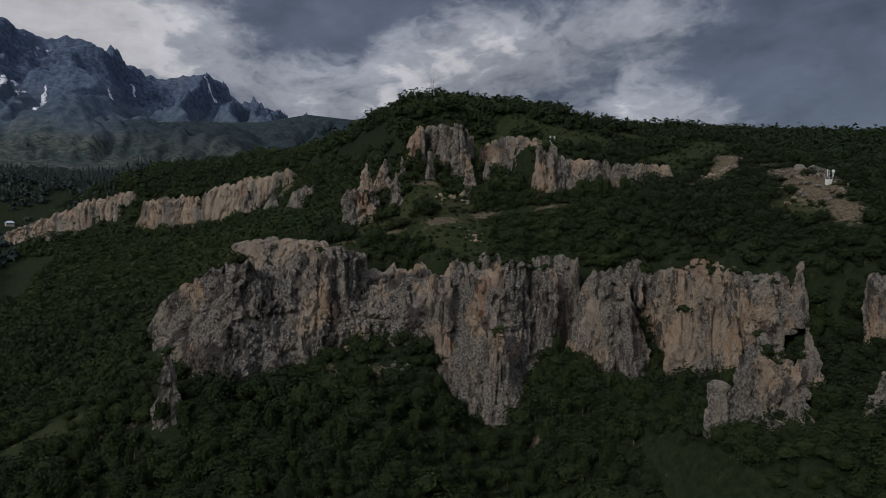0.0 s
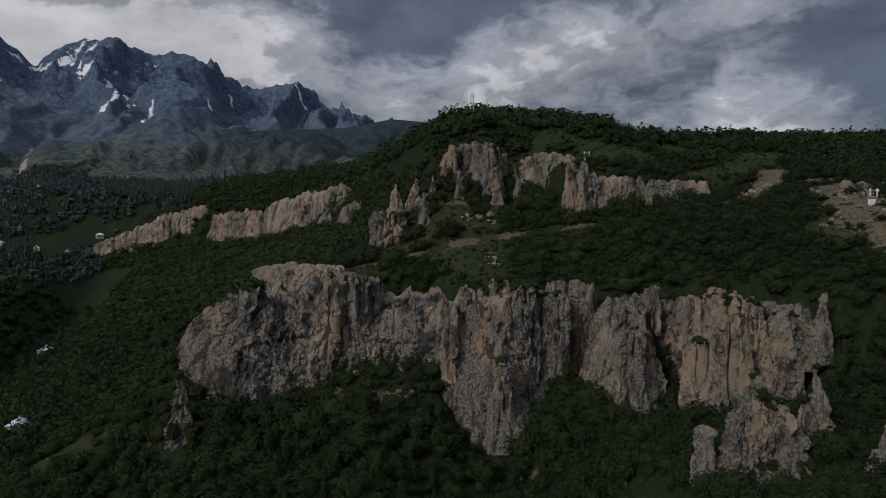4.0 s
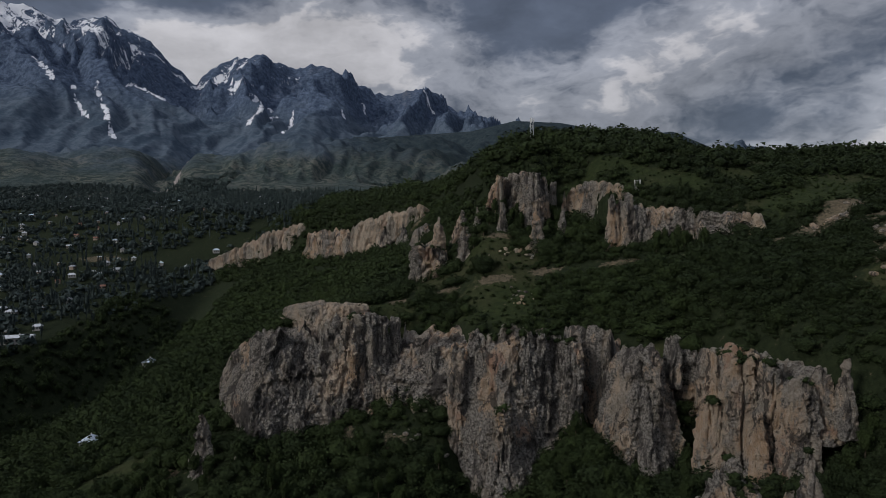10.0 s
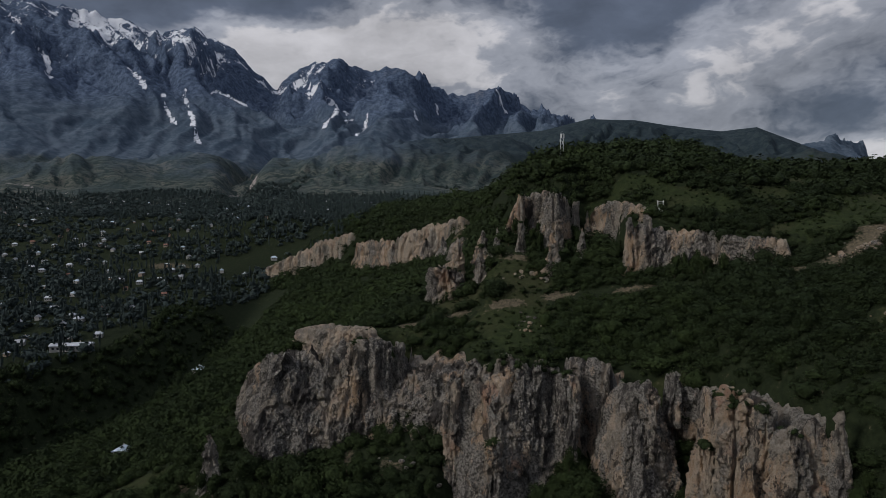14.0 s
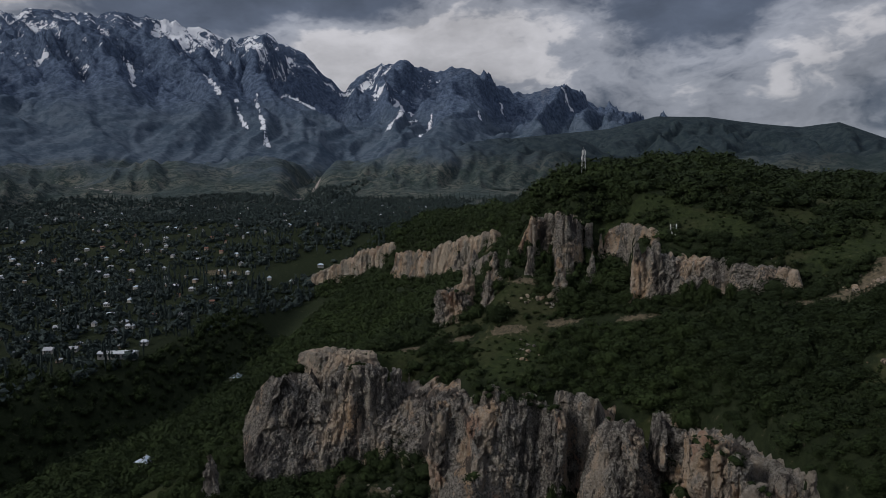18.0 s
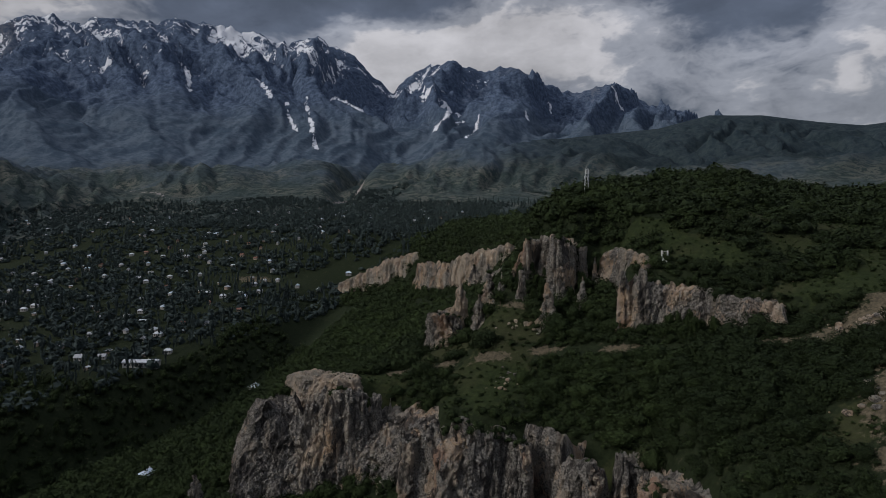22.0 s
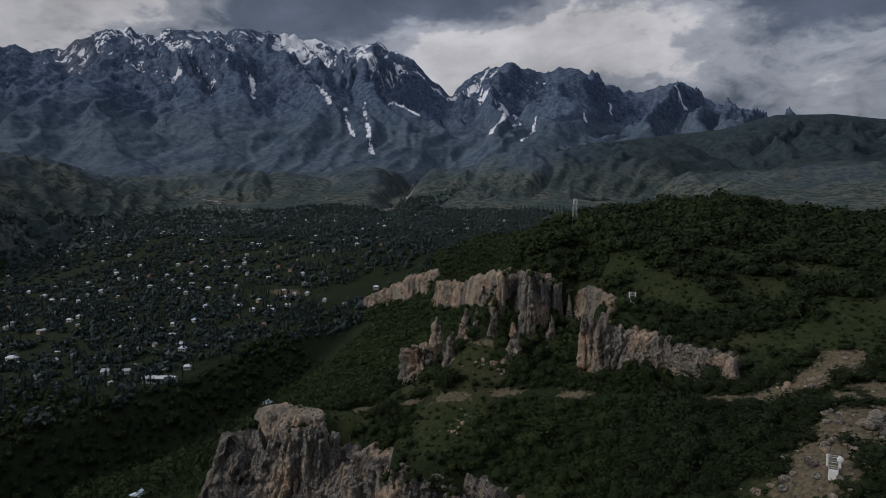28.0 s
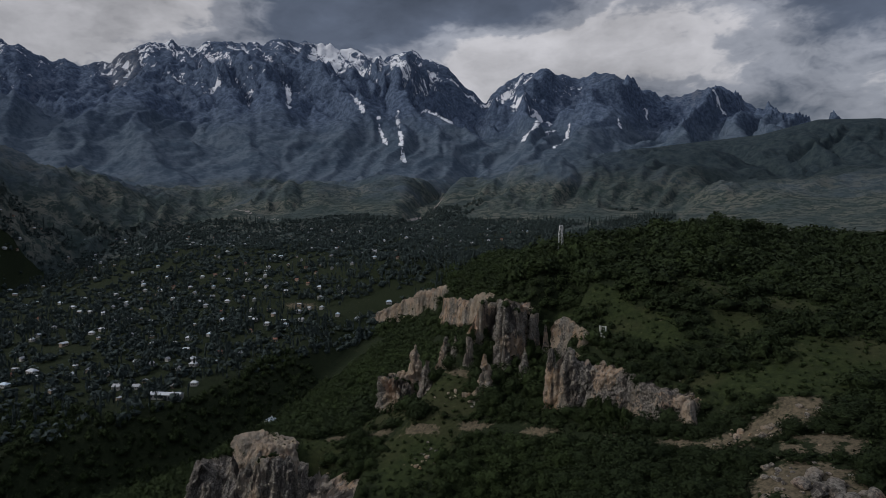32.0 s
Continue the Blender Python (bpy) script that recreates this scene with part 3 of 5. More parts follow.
# ---------------------------------------------------------------- rock
def blocks(p, seed):
    """Angular blocks: a height of -1 to 1 for the block that each place lies in, tilted a little across it."""
    p = np.asarray(p, float) + 4096.0
    base = np.floor(p).astype(np.int64)
    best, high = np.full(len(p), 9.0), np.zeros(len(p))
    for dx in (0, 1):
        for dy in (0, 1):
            for dz in (0, 1):
                i = (base[:, 0] + dx, base[:, 1] + dy, base[:, 2] + dz)
                off = [p[:, k] - i[k] - 0.36 * lattice(*i, seed + k) for k in range(3)]
                d = off[0] ** 2 + off[1] ** 2 + off[2] ** 2
                near = d < best
                best = np.where(near, d, best)
                high = np.where(near, lattice(*i, seed + 5) + 0.9 * (off[0] - off[2]) * lattice(*i, seed + 7), high)
    return high


def columns(x, y, wide, seed):
    """Columns of rock in plan, about wide metres across: 1 in the middle of each falling to 0 in the cleft, and a number of -1 to 1 for each."""
    x, y = np.ravel(x) / wide + 4096.0, np.ravel(y) / wide + 4096.0
    bx, by = np.floor(x).astype(np.int64), np.floor(y).astype(np.int64)
    first, second, high = np.full(len(x), 9.0), np.full(len(x), 9.0), np.zeros(len(x))
    for dx in (-1, 0, 1):
        for dy in (-1, 0, 1):
            i, j = bx + dx, by + dy
            k = np.zeros_like(i)
            d = np.hypot(x - i - 0.5 - 0.42 * lattice(i, j, k, seed), y - j - 0.5 - 0.42 * lattice(i, j, k, seed + 1))
            near = d < first
            second = np.where(near, first, np.minimum(second, d))
            high = np.where(near, lattice(i, j, k, seed + 2), high)
            first = np.where(near, d, first)
    e = np.clip((second - first) * 1.7, 0, 1)
    return np.sqrt(1 - (1 - e) ** 2), high


def shaped(p, seed, flute, knob):
    """How far rock stands out at rows of places: rounded upright columns with clefts between, then ledges, blocks and grain."""
    z = p[:, 2]
    way = np.stack([p[:, 0] * 0.03, p[:, 1] * 0.03, z * 0.075], 1)
    sx, sy = 2.2 * fbm(way, 4, seed + 2, 0.6), 2.2 * fbm(way, 4, seed + 3, 0.6)
    big, lift = columns(p[:, 0] + sx, p[:, 1] + sy, 5.6, seed)
    small, _ = columns(p[:, 0] + 0.7 * sx, p[:, 1] + 0.7 * sy, 2.3, seed + 40)
    much = 0.75 + 0.45 * fbm(p * 0.06, 2, seed + 7)
    out = flute * much * (2.7 * (big - 0.82) + 0.8 * lift + 1.5 * (small - 0.82) * np.clip(0.55 + 1.1 * vnoise(p * (0.09, 0.09, 0.06), seed + 50), 0.1, 1.3))
    out = out + knob * 1.15 * fbm(p * (0.12, 0.12, 0.12), 3, seed + 11, 0.55)
    out = out + knob * 0.42 * blocks(p * (0.30, 0.30, 0.20) + 0.3 * sx[:, None], seed + 21) + knob * 0.42 * blocks(p * (0.75, 0.75, 0.6), seed + 31)
    out = out + knob * 0.75 * fbm(p * (0.42, 0.42, 0.36), 3, seed + 9, 0.6)
    return out - knob * 0.5 * fbm(p * (1.0, 1.0, 0.8), 3, seed + 13, 0.65, True)


def jagged(x, y, seed):
    """How far the crest drops below its highest points, 0 to about 1: a point on each column."""
    big, lift = columns(x, y, 5.6, seed)
    small, dip = columns(x, y, 2.3, seed + 40)
    return (0.70 * (1 - big) + 0.40 * (0.5 - 0.5 * lift) + 0.45 * (1 - small) + 0.30 * (0.5 - 0.5 * dip)).reshape(np.shape(x))


WHOLE = [None]
LEDGES = []


def whole(name, at, label, category):
    """Begins a body of rock; what is built next are its parts."""
    WHOLE[0] = tagged(new(name), label, category) if name else None
    if name:
        WHOLE[0].location = at


def settled(ob, at, label, category):
    if WHOLE[0] is None:
        ob.location = at
        return tagged(ob, label, category)
    ob.parent = WHOLE[0]
    ob.location = Vector(at) - WHOLE[0].location
    return tagged(ob, label)


def rock_mass(name, cx, cy, rx, ry, z0, z1, mat, label, turn=0.0, taper=0.25, crag=5.0, flute=1.6, knob=1.0, square=2.6, lean=(0, 0), under=0.0, cell=0.46, seed=None, category="rock", top=0.22):
    """An upright body of rock: ribbed sides, an uneven crown of points. taper: how much narrower at the brow; under: overhang at the foot."""
    seed = int(abs(cx * 7 + cy * 13 + z1)) if seed is None else seed
    a = np.linspace(0, 2 * math.pi, 9)
    land = float(ground(cx + rx * np.cos(a), cy + ry * np.sin(a)).min()) - 1.5
    if taper < 0.5 and z0 > land > z0 - 18:
        z0 = land
    girth = 2 * math.pi * math.hypot(rx, ry) / 1.414
    cols, rows = max(20, int(girth / cell)), max(10, int((z1 - z0) / cell))
    caps = max(5, int(min(rx, ry) / cell))
    th = np.linspace(0, 2 * math.pi, cols, endpoint=False)
    ring = (np.abs(np.cos(th)) ** square + np.abs(np.sin(th)) ** square) ** (-1 / square)
    u = np.concatenate([np.linspace(0, 1, rows), np.ones(caps)])
    inset = np.concatenate([np.ones(rows), np.linspace(1, 0.02, caps + 1)[1:]])
    cone = taper >= 0.5
    small = min(1.0, min(rx, ry) / 6.0) ** 0.7
    flute, knob, crag = flute * small, knob * small, crag * (0.5 if cone else 1.0)
    wide = (1 - (min(0.93, taper + 0.22) * u ** 1.15 if cone else taper * u ** 1.5)) * (1 - under * np.clip(1 - u / 0.3, 0, 1) ** 2)
    px = rx * np.outer(wide * inset, ring * np.cos(th))
    py = ry * np.outer(wide * inset, ring * np.sin(th))
    c, s = math.cos(radians(turn)), math.sin(radians(turn))
    x = cx + px * c - py * s + np.outer(u, np.ones(cols)) * lean[0]
    y = cy + px * s + py * c + np.outer(u, np.ones(cols)) * lean[1]
    drop = crag * jagged(x, y, seed)
    dome = np.outer(np.concatenate([np.zeros(rows), (1 - (np.linspace(1, 0.02, caps + 1)[1:]) ** 2)]), np.ones(cols)) * min(rx, ry) * top
    z = z0 + np.outer(u, np.ones(cols)) * (z1 - z0 - drop) + dome
    p = np.stack([x.ravel(), y.ravel(), z.ravel()], 1)
    d = shaped(p, seed, flute, knob).reshape(x.shape)
    side = np.outer(inset, np.ones(cols))
    out = np.stack([np.cos(th) / rx, np.sin(th) / ry], 1)
    out /= np.linalg.norm(out, axis=1)[:, None]
    ox, oy = out[:, 0] * c - out[:, 1] * s, out[:, 0] * s + out[:, 1] * c
    x = x + d * ox * side
    y = y + d * oy * side
    z = z + (1 - side) * d * 0.6
    verts = np.stack([x.ravel() - cx, y.ravel() - cy, z.ravel() - z0], 1)
    LEDGES.append((p.reshape(rows + caps, cols, 3)[rows + 1:]).reshape(-1, 3)[::7])
    quads = sheet(rows + caps, cols, wrap=True)
    tip = len(verts)
    last = verts[-cols:].mean(0)
    verts = np.vstack([verts, last])
    a = np.arange((rows + caps - 1) * cols, (rows + caps) * cols)
    fan = np.stack([a, np.roll(a, -1), np.full(cols, tip)], 1)
    floor = np.arange(cols)[::-1][None, :]
    ob = new(name, array_mesh(name, verts, [quads, fan, floor], (mat,), smooth=False))
    return settled(ob, (cx, cy, z0), label, category)


def rock_wall(name, stations, mat, label, flute=1.4, knob=0.9, crag=3.0, back=9.0, cell=0.42, seed=1, batter=0.2, category="cliff", under=0.0, ends=9.0):
    """A cliff along the line of its foot in plan. stations: x, y, z of the foot, z of the brow. batter: how far it leans back for each metre of height; under: overhang at the foot."""
    s = np.array(stations, float)
    run = np.r_[0, np.cumsum(np.hypot(*np.diff(s[:, :2], axis=0).T))]
    cols = max(12, int(run[-1] / cell))
    t = np.linspace(0, run[-1], cols)
    x0, y0, za, zb = (np.interp(t, run, s[:, k]) for k in range(4))
    tx, ty = np.gradient(x0, t), np.gradient(y0, t)
    k = max(3, int(6 / cell)) | 1
    ker = np.ones(k) / k
    tx, ty, x0, y0 = (np.convolve(np.pad(v, k // 2, mode="reflect", reflect_type="odd"), ker, "valid") for v in (tx, ty, x0, y0))
    ln = np.hypot(tx, ty)
    nx, ny = ty / ln, -tx / ln
    high = float((zb - za).max()) + 4
    rows, caps = max(8, int(high / cell)), max(4, int(back / cell / 1.5))
    u = np.linspace(0, 1, rows)[:, None]
    tall = zb - za
    brow = zb - crag * jagged(x0 - nx * batter * tall, y0 - ny * batter * tall, seed)
    foot = np.minimum(za - 1.5, np.minimum(ground(x0, y0), ground(x0 + nx * 3, y0 + ny * 3)) - 1.5)
    brow = foot + (brow - foot) * (0.2 + 0.8 * step(np.minimum(t, t[-1] - t), 0, ends))
    z = foot + u * (brow - foot)
    lean = (z - za) * batter + under * np.clip(1 - (z - za) / (0.3 * tall), 0, 1.3) ** 2
    x, y = x0 - nx * lean, y0 - ny * lean
    p = np.stack([x.ravel(), y.ravel(), z.ravel()], 1)
    d = shaped(p, seed, flute, knob).reshape(x.shape) * np.minimum(1, np.minimum(t, t[-1] - t) / 6 + 0.25)
    # heads of the columns round over
    d = d - 1.6 * flute * np.clip((u - 0.86) / 0.14, 0, 1) ** 2
    x, y = x + nx * d, y + ny * d
    v = np.linspace(0, 1, caps + 1)[1:, None]
    xb, yb = x[-1] - nx * back * v, y[-1] - ny * back * v
    land = ground(xb, yb) - 1.2
    zt = z[-1][None] * (1 - v ** 1.5) + np.minimum(land, z[-1][None] + 5) * v ** 1.5
    zt = zt + 0.7 * fbm(np.stack([xb.ravel() * 0.4, yb.ravel() * 0.4, 0 * xb.ravel()], 1), 3, seed).reshape(xb.shape)
    x, y, z = np.vstack([x, xb]), np.vstack([y, yb]), np.vstack([z, zt])
    o = np.array([x0[0], y0[0], za.min() - 4])
    verts = np.stack([x.ravel(), y.ravel(), z.ravel()], 1) - o
    LEDGES.append(np.stack([xb.ravel(), yb.ravel(), zt.ravel()], 1)[::11])
    ob = new(name, array_mesh(name, verts, [sheet(rows + caps, cols)], (mat,), smooth=False))
    return settled(ob, o, label, category)


def lower_cliff():
    M, W = rock_mass, rock_wall
    whole("mesa", (-50, 205, 40), "broad dark-streaked mesa with a pale bare cap", "mesa")
    W("face", ((-91, 234, 54, 64), (-85, 220, 50, 71), (-77, 208, 47, 76), (-68, 197, 46, 78), (-60, 190.5, 45.5, 79.5), (-52, 193, 45, 78.5), (-44, 197, 45, 78.5), (-36, 202, 46.5, 77.5), (-28, 206, 51, 78), (-20, 211, 55, 78), (-12, 220, 58, 77)), ROCK_DARK,
      "dark-streaked ribbed face", flute=0.8, knob=1.0, crag=4.5, seed=21, back=15, batter=0.42, under=1.8)
    M("cap", -46, 227, 26, 13.5, 66, 83.8, ROCK_PALE, "pale bare cap", turn=5, taper=0.46, crag=1.8, flute=0.4, knob=0.9, square=2.4, top=0.06)
    M("crest", -33, 221, 11, 7, 66, 82.5, ROCK_DARK, "grassy-edged crest", turn=4, taper=0.42, crag=4, flute=1.0, knob=0.8, square=2.4, top=0.1)
    M("peak", -49.5, 214, 6.5, 5, 62, 79, ROCK_DARK, "dark three-cornered peak before the cap", taper=0.85, crag=1.5, flute=0.6, knob=0.6)
    for x, y, r, zt in ((-33, 214, 4.6, 81.5), (-28.5, 216.5, 4.6, 82.2), (-24, 219, 4.0, 81.4), (-20, 222, 3.4, 79.5)):
        M("pillar", x, y, r, r * 1.2, 60, zt, ROCK_GREY, "grey ribbed pillar", taper=0.46, crag=2.4, flute=0.9)
    whole("", None, "", "")
    M("rock_pinnacle", -73, 188, 5.0, 4.2, 33, 53.5, ROCK_GREY, "lone grey rock pinnacle among trees below the mesa", taper=0.7, crag=2.5, flute=1.1, lean=(-1, 1), category="rock pinnacle")
    M("rock_stump", -61, 184, 1.8, 1.6, 34, 42, ROCK_GREY, "small grey rock stump among the trees", taper=0.6, crag=1.5, flute=0.5, knob=0.5, category="rock stump", cell=0.35)
    # the sloping recess
    whole("recess_cliff", (-8, 222, 52), "sloping ochre recess between mesa and great buttress", "cliff")
    W("face", ((-28, 208, 52, 72), (-21, 209, 55, 76), (-12, 210, 56, 77), (-4, 207, 55.5, 77), (4, 202, 52, 77)), ROCK_WARM, "", flute=1.2, knob=1.1, crag=4.5, seed=31, batter=0.95, back=10, ends=5, under=2.0)
    M("rib", -13, 219, 4.0, 5, 56, 71.5, ROCK_PALE, "pale worn rib", taper=0.7, crag=3, flute=0.9)
    M("rib", -6, 217, 4.2, 5, 54, 72, ROCK_WARM, "ochre rib", taper=0.62, crag=4, flute=1.1)
    M("tooth", -0.6, 233.5, 1.6, 1.8, 70, 78.2, ROCK, "small tooth on the brow", taper=0.7, crag=0.8, flute=0.5, knob=0.5)
    M("tooth", -17, 228, 1.5, 1.6, 68, 77, ROCK_GREY, "small tooth on the brow", taper=0.7, crag=0.8, flute=0.5, knob=0.5)
    whole("great_buttress", (16, 195, 30), "massive fluted rock buttress, ochre above and grey below", "rock buttress")
    W("face", ((-1, 207, 55, 71), (2, 202, 50, 73), (6, 196, 41, 74), (12, 188, 34.5, 75), (18, 184.5, 31.5, 76), (24, 187, 34, 76), (29.5, 194, 43, 76), (34, 201, 51, 76), (40, 206, 54.5, 75.5), (45, 212, 55, 75)), ROCK_WARM,
      "", flute=1.5, knob=0.9, crag=4.5, seed=33, back=14, batter=0.36, ends=5, under=0.8)
    M("rib", 19, 190, 6.0, 5, 30, 57, ROCK, "grey lower rib", taper=0.5, crag=5, flute=1.3)
    M("rib", 4.5, 202, 3.4, 4.6, 42, 73.5, ROCK_WARM, "ochre rib", taper=0.4, crag=3, flute=1.0)
    for x, y, r, zt, m in ((4, 208, 4.0, 74.0, ROCK_WARM), (10, 208, 5.6, 78.5, ROCK_WARM), (15.5, 205, 4.2, 77.5, ROCK_GREY), (20.5, 206, 5.2, 80.6, ROCK_GREY), (26, 205, 5.2, 79, ROCK_GREY), (31, 207, 4.8, 78, ROCK_GREY), (35.5, 210, 4.2, 77, ROCK_GREY)):
        M("pillar", x, y, r, r * 1.3, 54, zt, m, "pointed pillar", taper=0.49, crag=3.0, flute=1.0)
    M("pillar", 40, 207.5, 4.2, 5.0, 52, 75.5, ROCK, "rounded pillar beside the cave gully", taper=0.25, crag=2, flute=1.0, under=0.15)
    # the gully, then the twin block
    whole("twin_block", (58, 196, 40), "twin rock block with an ivy-green notch beside the cave gully", "rock buttress")
    W("gully_wall", ((36, 216, 52, 79), (42, 214.5, 52, 80), (48, 211, 52, 80), (55, 207, 52, 79)), ROCK, "shadowed back wall", flute=1.0, crag=2, seed=41, batter=-0.05, back=10, ends=3)
    W("face", ((47.5, 206, 55, 75), (49, 199, 50, 77), (52.5, 193, 42.5, 77), (57, 189.5, 40, 75.5), (61, 189.5, 40.5, 72), (65, 187.5, 39, 76.5), (69.5, 190, 41, 77.5), (72, 197, 48, 77.5), (72.5, 204, 54, 77)), ROCK,
      "", flute=1.35, knob=0.95, crag=3.6, seed=43, batter=0.28, back=10, ends=4, under=0.8)
    M("pillar", 60.5, 188.5, 2.8, 3.4, 38, 64, ROCK_GREY, "slab-like pillar in the notch", taper=0.5, crag=3, flute=0.9)
    M("tooth", 70.7, 203, 2.4, 2.6, 62, 79, ROCK_GREY, "grey tooth on the brow", taper=0.4, crag=1.5, flute=0.8)
    # the ochre hollow and the right-hand block
    whole("hollow_block", (84, 180, 46), "knobbly rock block round an overhung reddish hollow", "rock buttress")
    W("hollow_wall", ((65, 206, 50, 78), (70, 205, 50, 78), (75, 203.5, 54, 76), (80, 199, 54, 76.5), (87, 191, 55, 77), (94, 181, 58, 77), (100, 171, 62, 76)), ROCK_WARM, "overhung ochre and reddish wall", flute=1.0, crag=3.0, seed=51, batter=-0.05, back=12, ends=4)
    M("buttress", 76.5, 184, 4.6, 4.8, 44, 65, ROCK_WARM, "ochre-faced buttress", taper=0.38, crag=4, flute=1.1, under=0.1)
    M("buttress", 83, 182, 6.4, 7, 46, 79, ROCK, "ochre-patched buttress", taper=0.34, crag=4.5, flute=1.4)
    M("buttress", 79.5, 189, 3.6, 5, 50, 77.5, ROCK, "", taper=0.3, crag=4, flute=1.1)
    M("pillar", 84, 171, 2.9, 3.4, 46, 65, ROCK, "slender pointed pillar", taper=0.62, crag=2, flute=0.9)
    M("pillar", 92.5, 167, 4.8, 5.2, 49, 74.5, ROCK_GREY, "thick grey knobbly pillar", taper=0.26, crag=3.4, flute=1.2)
    M("pillar", 89, 176, 4.2, 4.6, 50, 77, ROCK, "ochre-flecked pillar", taper=0.36, crag=3.5, flute=1.1)
    M("knoll", 98, 168, 4.6, 4.0, 58, 76.5, ROCK_WARM, "low ochre knoll", taper=0.5, crag=4, flute=0.9)
    M("knoll", 101.8, 165, 2.6, 2.6, 60, 79.5, ROCK_GREY, "grey horn at the end of the cliff", taper=0.5, crag=2, flute=0.7)
    # the rock before the cliff
    whole("front_rock", (67, 135, 40), "big knobbly grey rock standing before the cliff", "rock")
    M("body", 67.5, 136, 10.5, 8, 37, 61, ROCK_GREY, "", taper=0.45, crag=7, flute=1.5, knob=1.3, turn=8)
    M("shoulder", 61, 133, 5.5, 5.2, 39, 56, ROCK_GREY, "", taper=0.48, crag=5, flute=1.2, knob=1.2)
    M("shoulder", 71, 130.5, 5.6, 4.8, 39, 52, ROCK_GREY, "", taper=0.5, crag=5, flute=1.2, knob=1.2)
    M("summit", 67, 138, 5, 4.5, 48, 63.5, ROCK_GREY, "", taper=0.6, crag=4, flute=1.1)
    M("side_pillar", 53.8, 134, 2.5, 2.8, 41, 53, ROCK_GREY, "", taper=0.38, crag=2.5, flute=0.9)
    M("side_pillar", 79, 138, 3.8, 4.2, 43, 58, ROCK_GREY, "", taper=0.6, crag=3, flute=1.0)
    whole("", None, "", "")
    M("rock_pinnacle", 85, 141, 4.2, 4, 44, 64, ROCK_GREY, "leaning grey rock pinnacle above the wood", taper=0.72, crag=2, flute=1.0, lean=(-1.2, 0), category="rock pinnacle")
    M("rock_knoll", 86, 120, 5.5, 5, 41, 59.5, ROCK_GREY, "grey knobbly rock rising from the wood", taper=0.42, crag=5, flute=1.3, category="rock knoll")
    M("rock_knoll", 109, 146, 3.4, 3, 66, 77, ROCK, "ochre rock outcrop in the wood", taper=0.4, crag=2.5, flute=0.9, category="rock knoll")


def upper_cliff():
    M, W = rock_mass, rock_wall
    W("far_cliff", ((-270, 556, 76, 83), (-252, 555, 80, 91), (-232, 554, 84, 98), (-212, 552, 88, 108), (-190, 547, 92, 115), (-172, 543, 95, 119), (-160, 538, 96, 116)), ROCK_PALE, "long tan cliff band above the valley", seed=61, cell=0.8, crag=4.0, flute=1.3, batter=0.12)
    W("far_cliff", ((-162, 524, 92, 110), (-146, 509, 95, 113), (-132, 498, 97, 114), (-118, 490, 99, 115), (-106, 484, 101, 114)), ROCK_WARM, "broken ochre cliff band above the valley", seed=65, cell=0.8, crag=6.5, flute=1.4, batter=0.15)
    W("far_cliff", ((-112, 488, 106, 114), (-98, 480, 107, 120), (-82, 470, 108, 124), (-66, 460, 110, 127), (-52, 452, 112, 130), (-44, 446, 116, 128)), ROCK_PALE, "pale fresh cliff face above the trees", seed=71, cell=0.7, crag=4, flute=1.2, batter=0.12, ends=6)
    W("far_cliff", ((-52, 414, 104, 112), (-40, 404, 106, 116), (-28, 394, 109, 118)), ROCK, "small broken cliff among the trees", seed=75, cell=0.7, crag=7, flute=1.3)
    M("rock_spire", -74, 452, 5, 5, 98, 113, ROCK, "grey broken rock among the far trees", taper=0.6, crag=4, flute=1.0, category="rock spire", cell=0.7)
    M("rock_spire", -58, 440, 5, 5, 100, 115, ROCK, "grey broken rock among the far trees", taper=0.6, crag=4, flute=1.0, category="rock spire", cell=0.7)
    # spires below the main upper cliff
    whole("spire_group", (-14, 277, 88), "grey and ochre rock under a pale pointed spire", "rock spire")
    M("base", -14.8, 274, 8.6, 8.5, 86, 104, ROCK, "broad grey and ochre base", taper=0.26, crag=4.5, flute=1.3)
    M("spire", -12, 283, 4.8, 4.8, 96, 115, ROCK_PALE, "pale pointed spire", taper=0.74, crag=1.2, flute=0.7)
    whole("", None, "", "")
    M("rock_spire", 0, 275, 4.2, 4.6, 92, 112.5, ROCK_WARM, "squat ochre-sided rock spire", taper=0.62, crag=2.5, flute=0.9, category="rock spire")
    M("rock_spire", -3, 294, 4.6, 4.6, 104, 119.5, ROCK, "grey rock spire among the trees", taper=0.66, crag=2.5, flute=0.9, category="rock spire")
    M("rock_spire", 4.5, 290, 3.0, 3.2, 106, 121, ROCK_GREY, "slender grey upright rock spire", taper=0.66, crag=2, flute=0.8, category="rock spire")
    M("rock_spire", 16, 283, 3.0, 3.2, 106, 122, ROCK_GREY, "slender grey rock spire among bushes", taper=0.55, crag=1.5, flute=0.8, category="rock spire")
    M("rock_spire", 30, 271, 5.6, 5.4, 95, 117.5, ROCK, "tall grey rock spire with a broad foot", taper=0.70, crag=1.3, flute=0.9, category="rock spire")
    M("rock_ledge", 20.5, 270, 6.2, 3.6, 92, 104.5, ROCK_WARM, "low ochre rock ledge at the spire's foot", taper=0.4, crag=4.5, flute=0.9, category="rock")
    M("rock_spire", 41.5, 283, 3.0, 3.2, 102, 120, ROCK_GREY, "thin grey rock spire before the cliff", taper=0.68, crag=1.5, flute=0.8, category="rock spire")
    whole("upper_cliff", (25, 298, 112), "ribbed grey and ochre upper cliff under the summit", "cliff")
